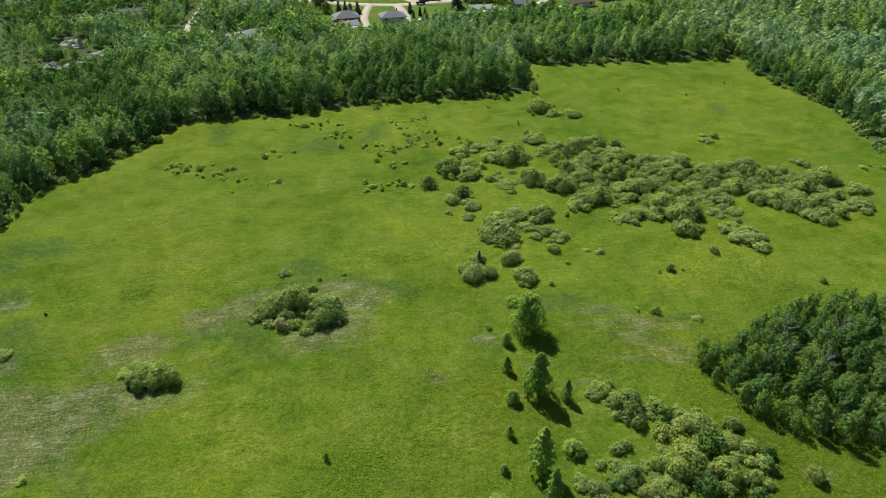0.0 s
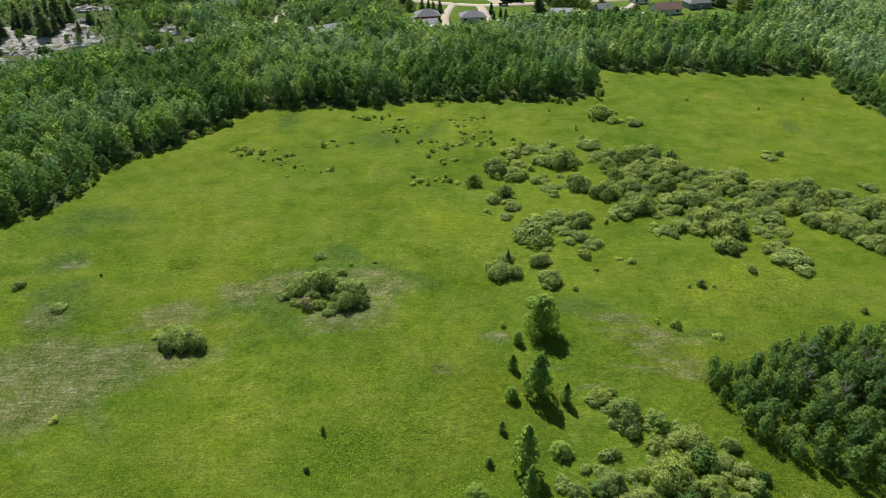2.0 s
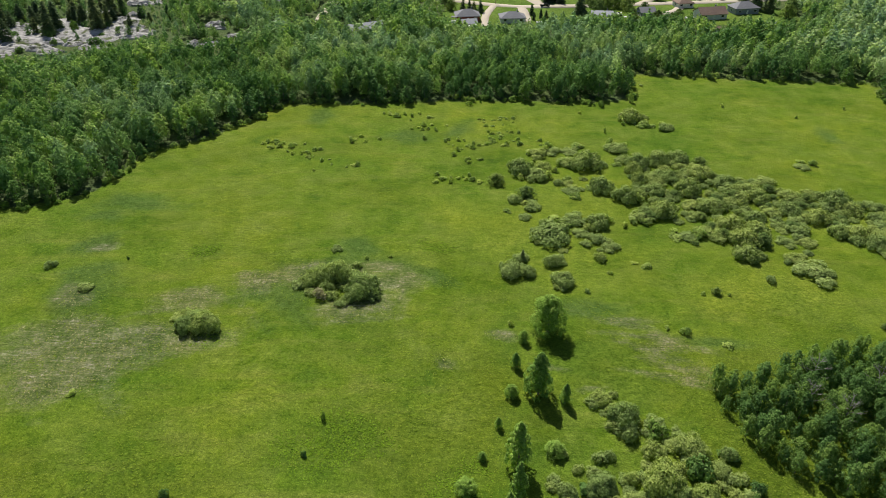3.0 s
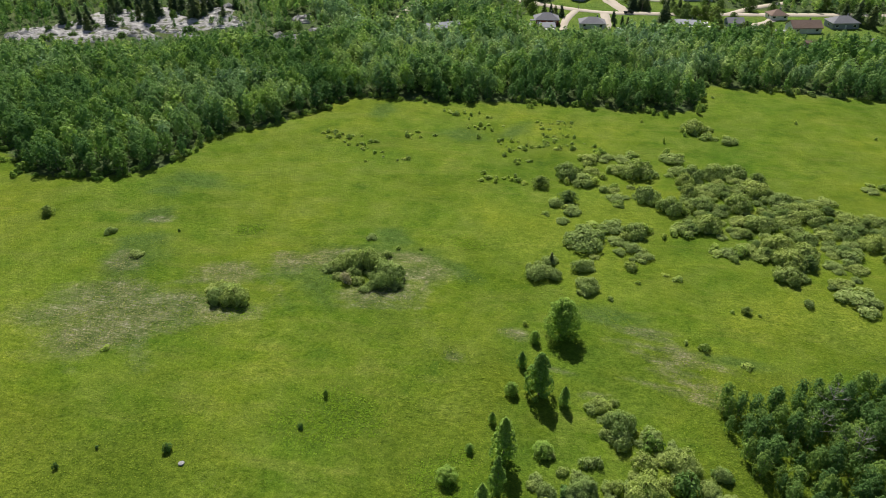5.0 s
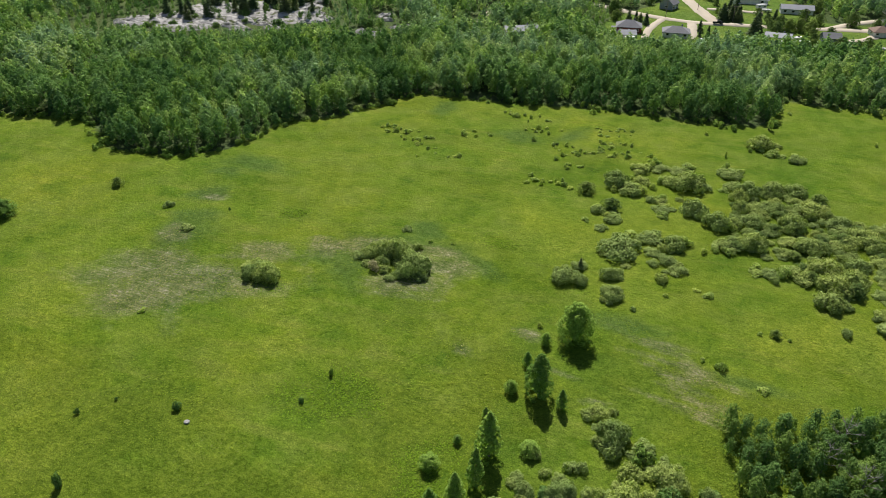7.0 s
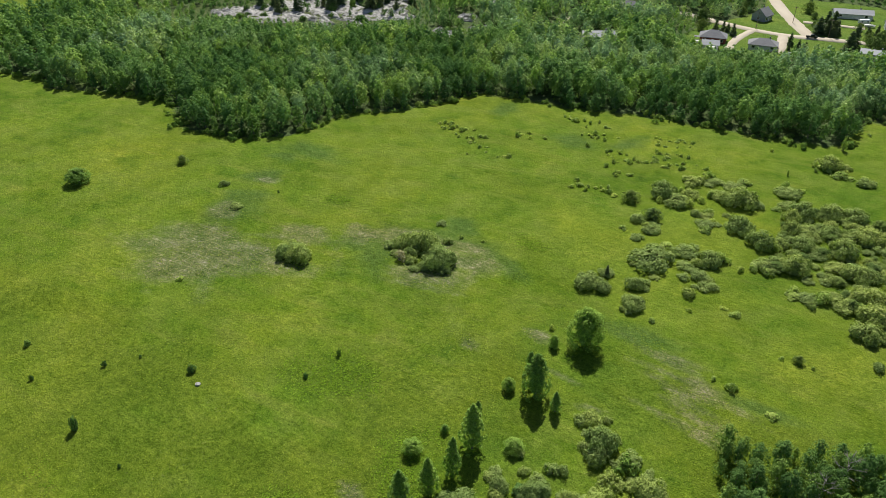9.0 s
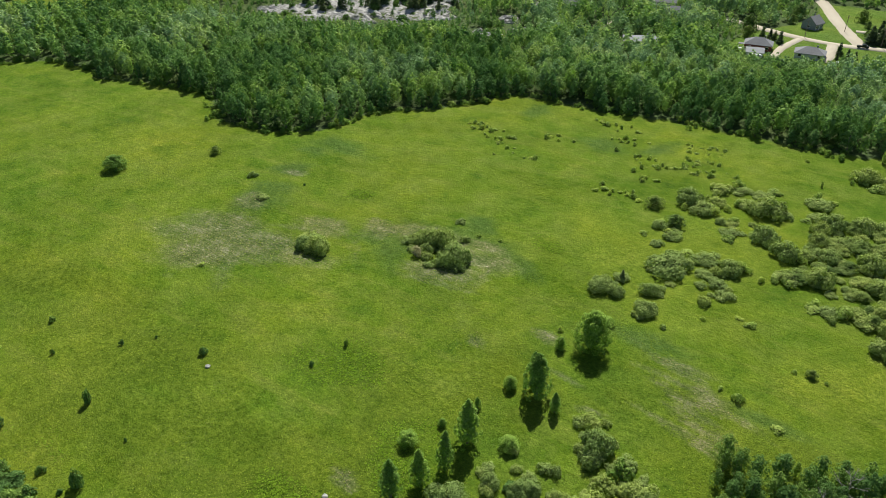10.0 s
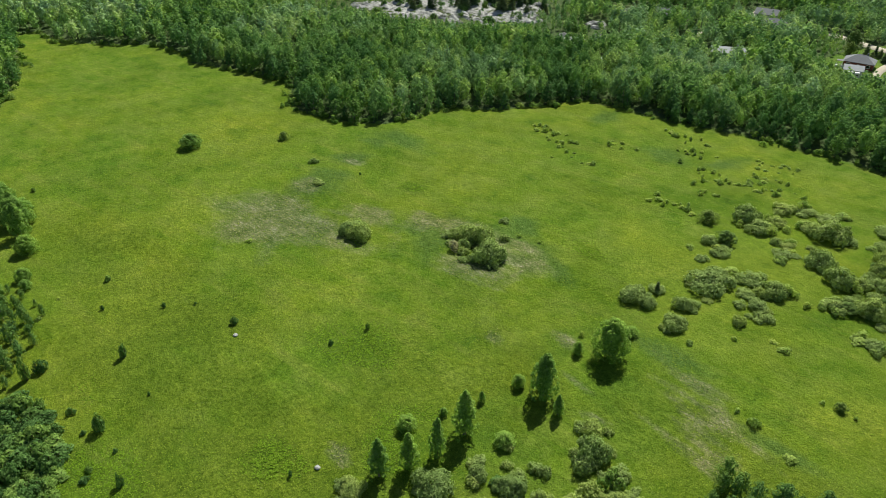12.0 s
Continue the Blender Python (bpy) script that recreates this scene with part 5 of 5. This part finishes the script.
def boat(x, y, turn, label):
    ob = tagged(new("motor_boat"), label, "boat", "boats parked in the village")
    ob.matrix_basis = pose(x, y, 0, 0, 0, turn)
    secs = [(-2.6, 0.95, 0.75), (-1.0, 1.05, 0.7), (1.0, 0.95, 0.72), (2.2, 0.5, 0.85), (3.0, 0.05, 1.2)]
    bm = bmesh.new()
    rings = [[bm.verts.new(p) for p in ((sx, -w, 1.5), (sx, -w * 0.7, k + 0.1), (sx, 0, k), (sx, w * 0.7, k + 0.1), (sx, w, 1.5))] for sx, w, k in secs]
    for r0, r1 in zip(rings, rings[1:]):
        for i in range(4):
            bm.faces.new((r0[i], r0[i + 1], r1[i + 1], r1[i]))
        bm.faces.new((r0[4], r0[0], r1[0], r1[4]))
    bm.faces.new(rings[0][::-1])
    part("hull", bm, M_WHITE_PAINT, ob)
    part("windscreen", bx(0.4, -0.7, 1.48, 0.55, 0.7, 1.95), M_GLASS, ob)
    part("trailer_frame", bx(-2.4, -0.7, 0.45, 2.8, 0.7, 0.68), M_ROOF_METAL, ob)
    for s in (-1, 1):
        wheel(ob, -0.5, s * 0.95, 0.32)


pickup(-13, 413.4, 20, "dark pickup truck driving on the gravel road")
camper(-128, 281, 40, 5.5, "white camper trailer parked between thin trees")
camper(1, 462, 40, 6.0, "white camper trailer parked beside a house")
camper(-44, 357, 30, 5.0, "white camper trailer beside a garage and trees")
boat(28.5, 404, 60, "white boat on a trailer beside a house")
boat(32.5, 397.5, 20, "white covered boat on a trailer beside trees")
boat(66, 404, 10, "white boat on a trailer on a lawn")
boat(-11, 377, 30, "white boat on a trailer at the trees")
boat(5, 457, 20, "white and dark boat on a trailer")

for x, y in [(-41.5, 414), (-7, 422), (28, 433), (-30, 440)]:
    ob = tagged(new("utility_pole"), "weathered timber utility pole beside the gravel road", "pole", "utility poles")
    ob.matrix_basis = pose(x, y, 0, 0, 0, 30)
    bm = bmesh.new()
    bmesh.ops.create_cone(bm, cap_ends=True, segments=8, radius1=0.17, radius2=0.11, depth=9.4, matrix=pose(0, 0, 4.5))
    part("pole", bm, M_TIMBER, ob)
    part("crossarm", bx(-1.1, -0.06, 8.5, 1.1, 0.06, 8.65), M_TIMBER, ob)



def field_stone(x, y, r):
    bm = bmesh.new()
    bmesh.ops.create_icosphere(bm, subdivisions=2, radius=r)
    for v in bm.verts:
        v.co *= 1 + 0.35 * noise.noise(v.co * 1.4 / r + Vector((x, y, 0)))
        v.co.z *= 0.6
    me = bpy.data.meshes.new("field_stone")
    bm.to_mesh(me)
    bm.free()
    me.materials.append(M_ROCK)
    ob = new("field_stone", me)
    ob.matrix_basis = pose(x, y, r * 0.2)
    tagged(ob, "pale weathered stone lying in the meadow grass", "stone", "stones in the meadow")


for x, y, r in [(-36.6, 61.2, 0.55), (-133, 33.5, 0.8), (-130.5, 35, 0.5), (7.6, 57.4, 0.5)]:
    field_stone(x, y, r)

n = 26
ang = np.arange(n) * 2 * np.pi / n
rim = np.stack([-384 + 26 * np.cos(ang) * (1 + 0.2 * np.sin(3 * ang)), 214 + 11 * np.sin(ang), np.full(n, 0.06)], 1)
tagged(new("pond", link_mesh("pond", rim, np.arange(n)[None], [M_WATER])), "small blue pond beyond the woods", "pond", kind="structure")

# ---- ground cover ----


def scatter(count, box_, keep):
    p = np.stack([rng.uniform(box_[0], box_[1], count), rng.uniform(box_[2], box_[3], count)], 1)
    return p[keep(p)]


def cover_stuff(name, p, size, height, mat, label, flat=0.0, blades=2):
    q = np.repeat(p, blades, 0) + rng.normal(0, 0.12 + 0.03 * blades, (len(p) * blades, 2))
    z = rng.uniform(0.3, 1.0, len(q)) * height
    d = unit(len(q))
    d[:, 2] = np.abs(d[:, 2]) + flat
    v, f = leaves(np.c_[q, z], d, size, 0.2, 1.9)
    v[:, 2] = np.maximum(v[:, 2], 0.0)
    tagged(new(name, link_mesh(name, v, f, [mat])), label, "grass", kind="stuff")


AREA = (-150, 150, 18, 250)
in_field = lambda p: inside(MEADOW, p)  # noqa: E731
tuft_p = scatter(120000, AREA, lambda p: in_field(p) & (np.hypot(p[:, 0] - 30, p[:, 1] - 20) < 60 + 170 * rng.uniform(0, 1, len(p))))
cover_stuff("grass_tufts", tuft_p, 0.17, 0.05, M_TUFT, "tufts of fresh green meadow grass", 3.5, 2)
HERBS = [(12, 74, 7, 8, 0), (-16, 80, 10, 6, 20), (-25, 20, 13, 14, 0), (-10, 29, 6, 6, 0), (3, 51, 7, 5, 0), (-73, 136, 6, 4, 20), (-20, 152, 9, 4, 0), (-50, 102, 9, 3, 20)]
herb_p = scatter(500000, AREA, lambda p: in_field(p) & (mounds(p, HERBS) > rng.uniform(0.2, 1.8, len(p))))
cover_stuff("herbs", herb_p, 0.22, 0.10, M_HERB, "lush broad-leaved herbs growing in the meadow", 1.8, 4)
straw_p = scatter(130000, AREA, lambda p: in_field(p) & (mounds(p, DRY) > rng.uniform(0.1, 1.1, len(p))))
cover_stuff("dry_grass", straw_p, 0.15, 0.05, M_STRAW, "dry pale straw and litter on the meadow", 3.0, 2)
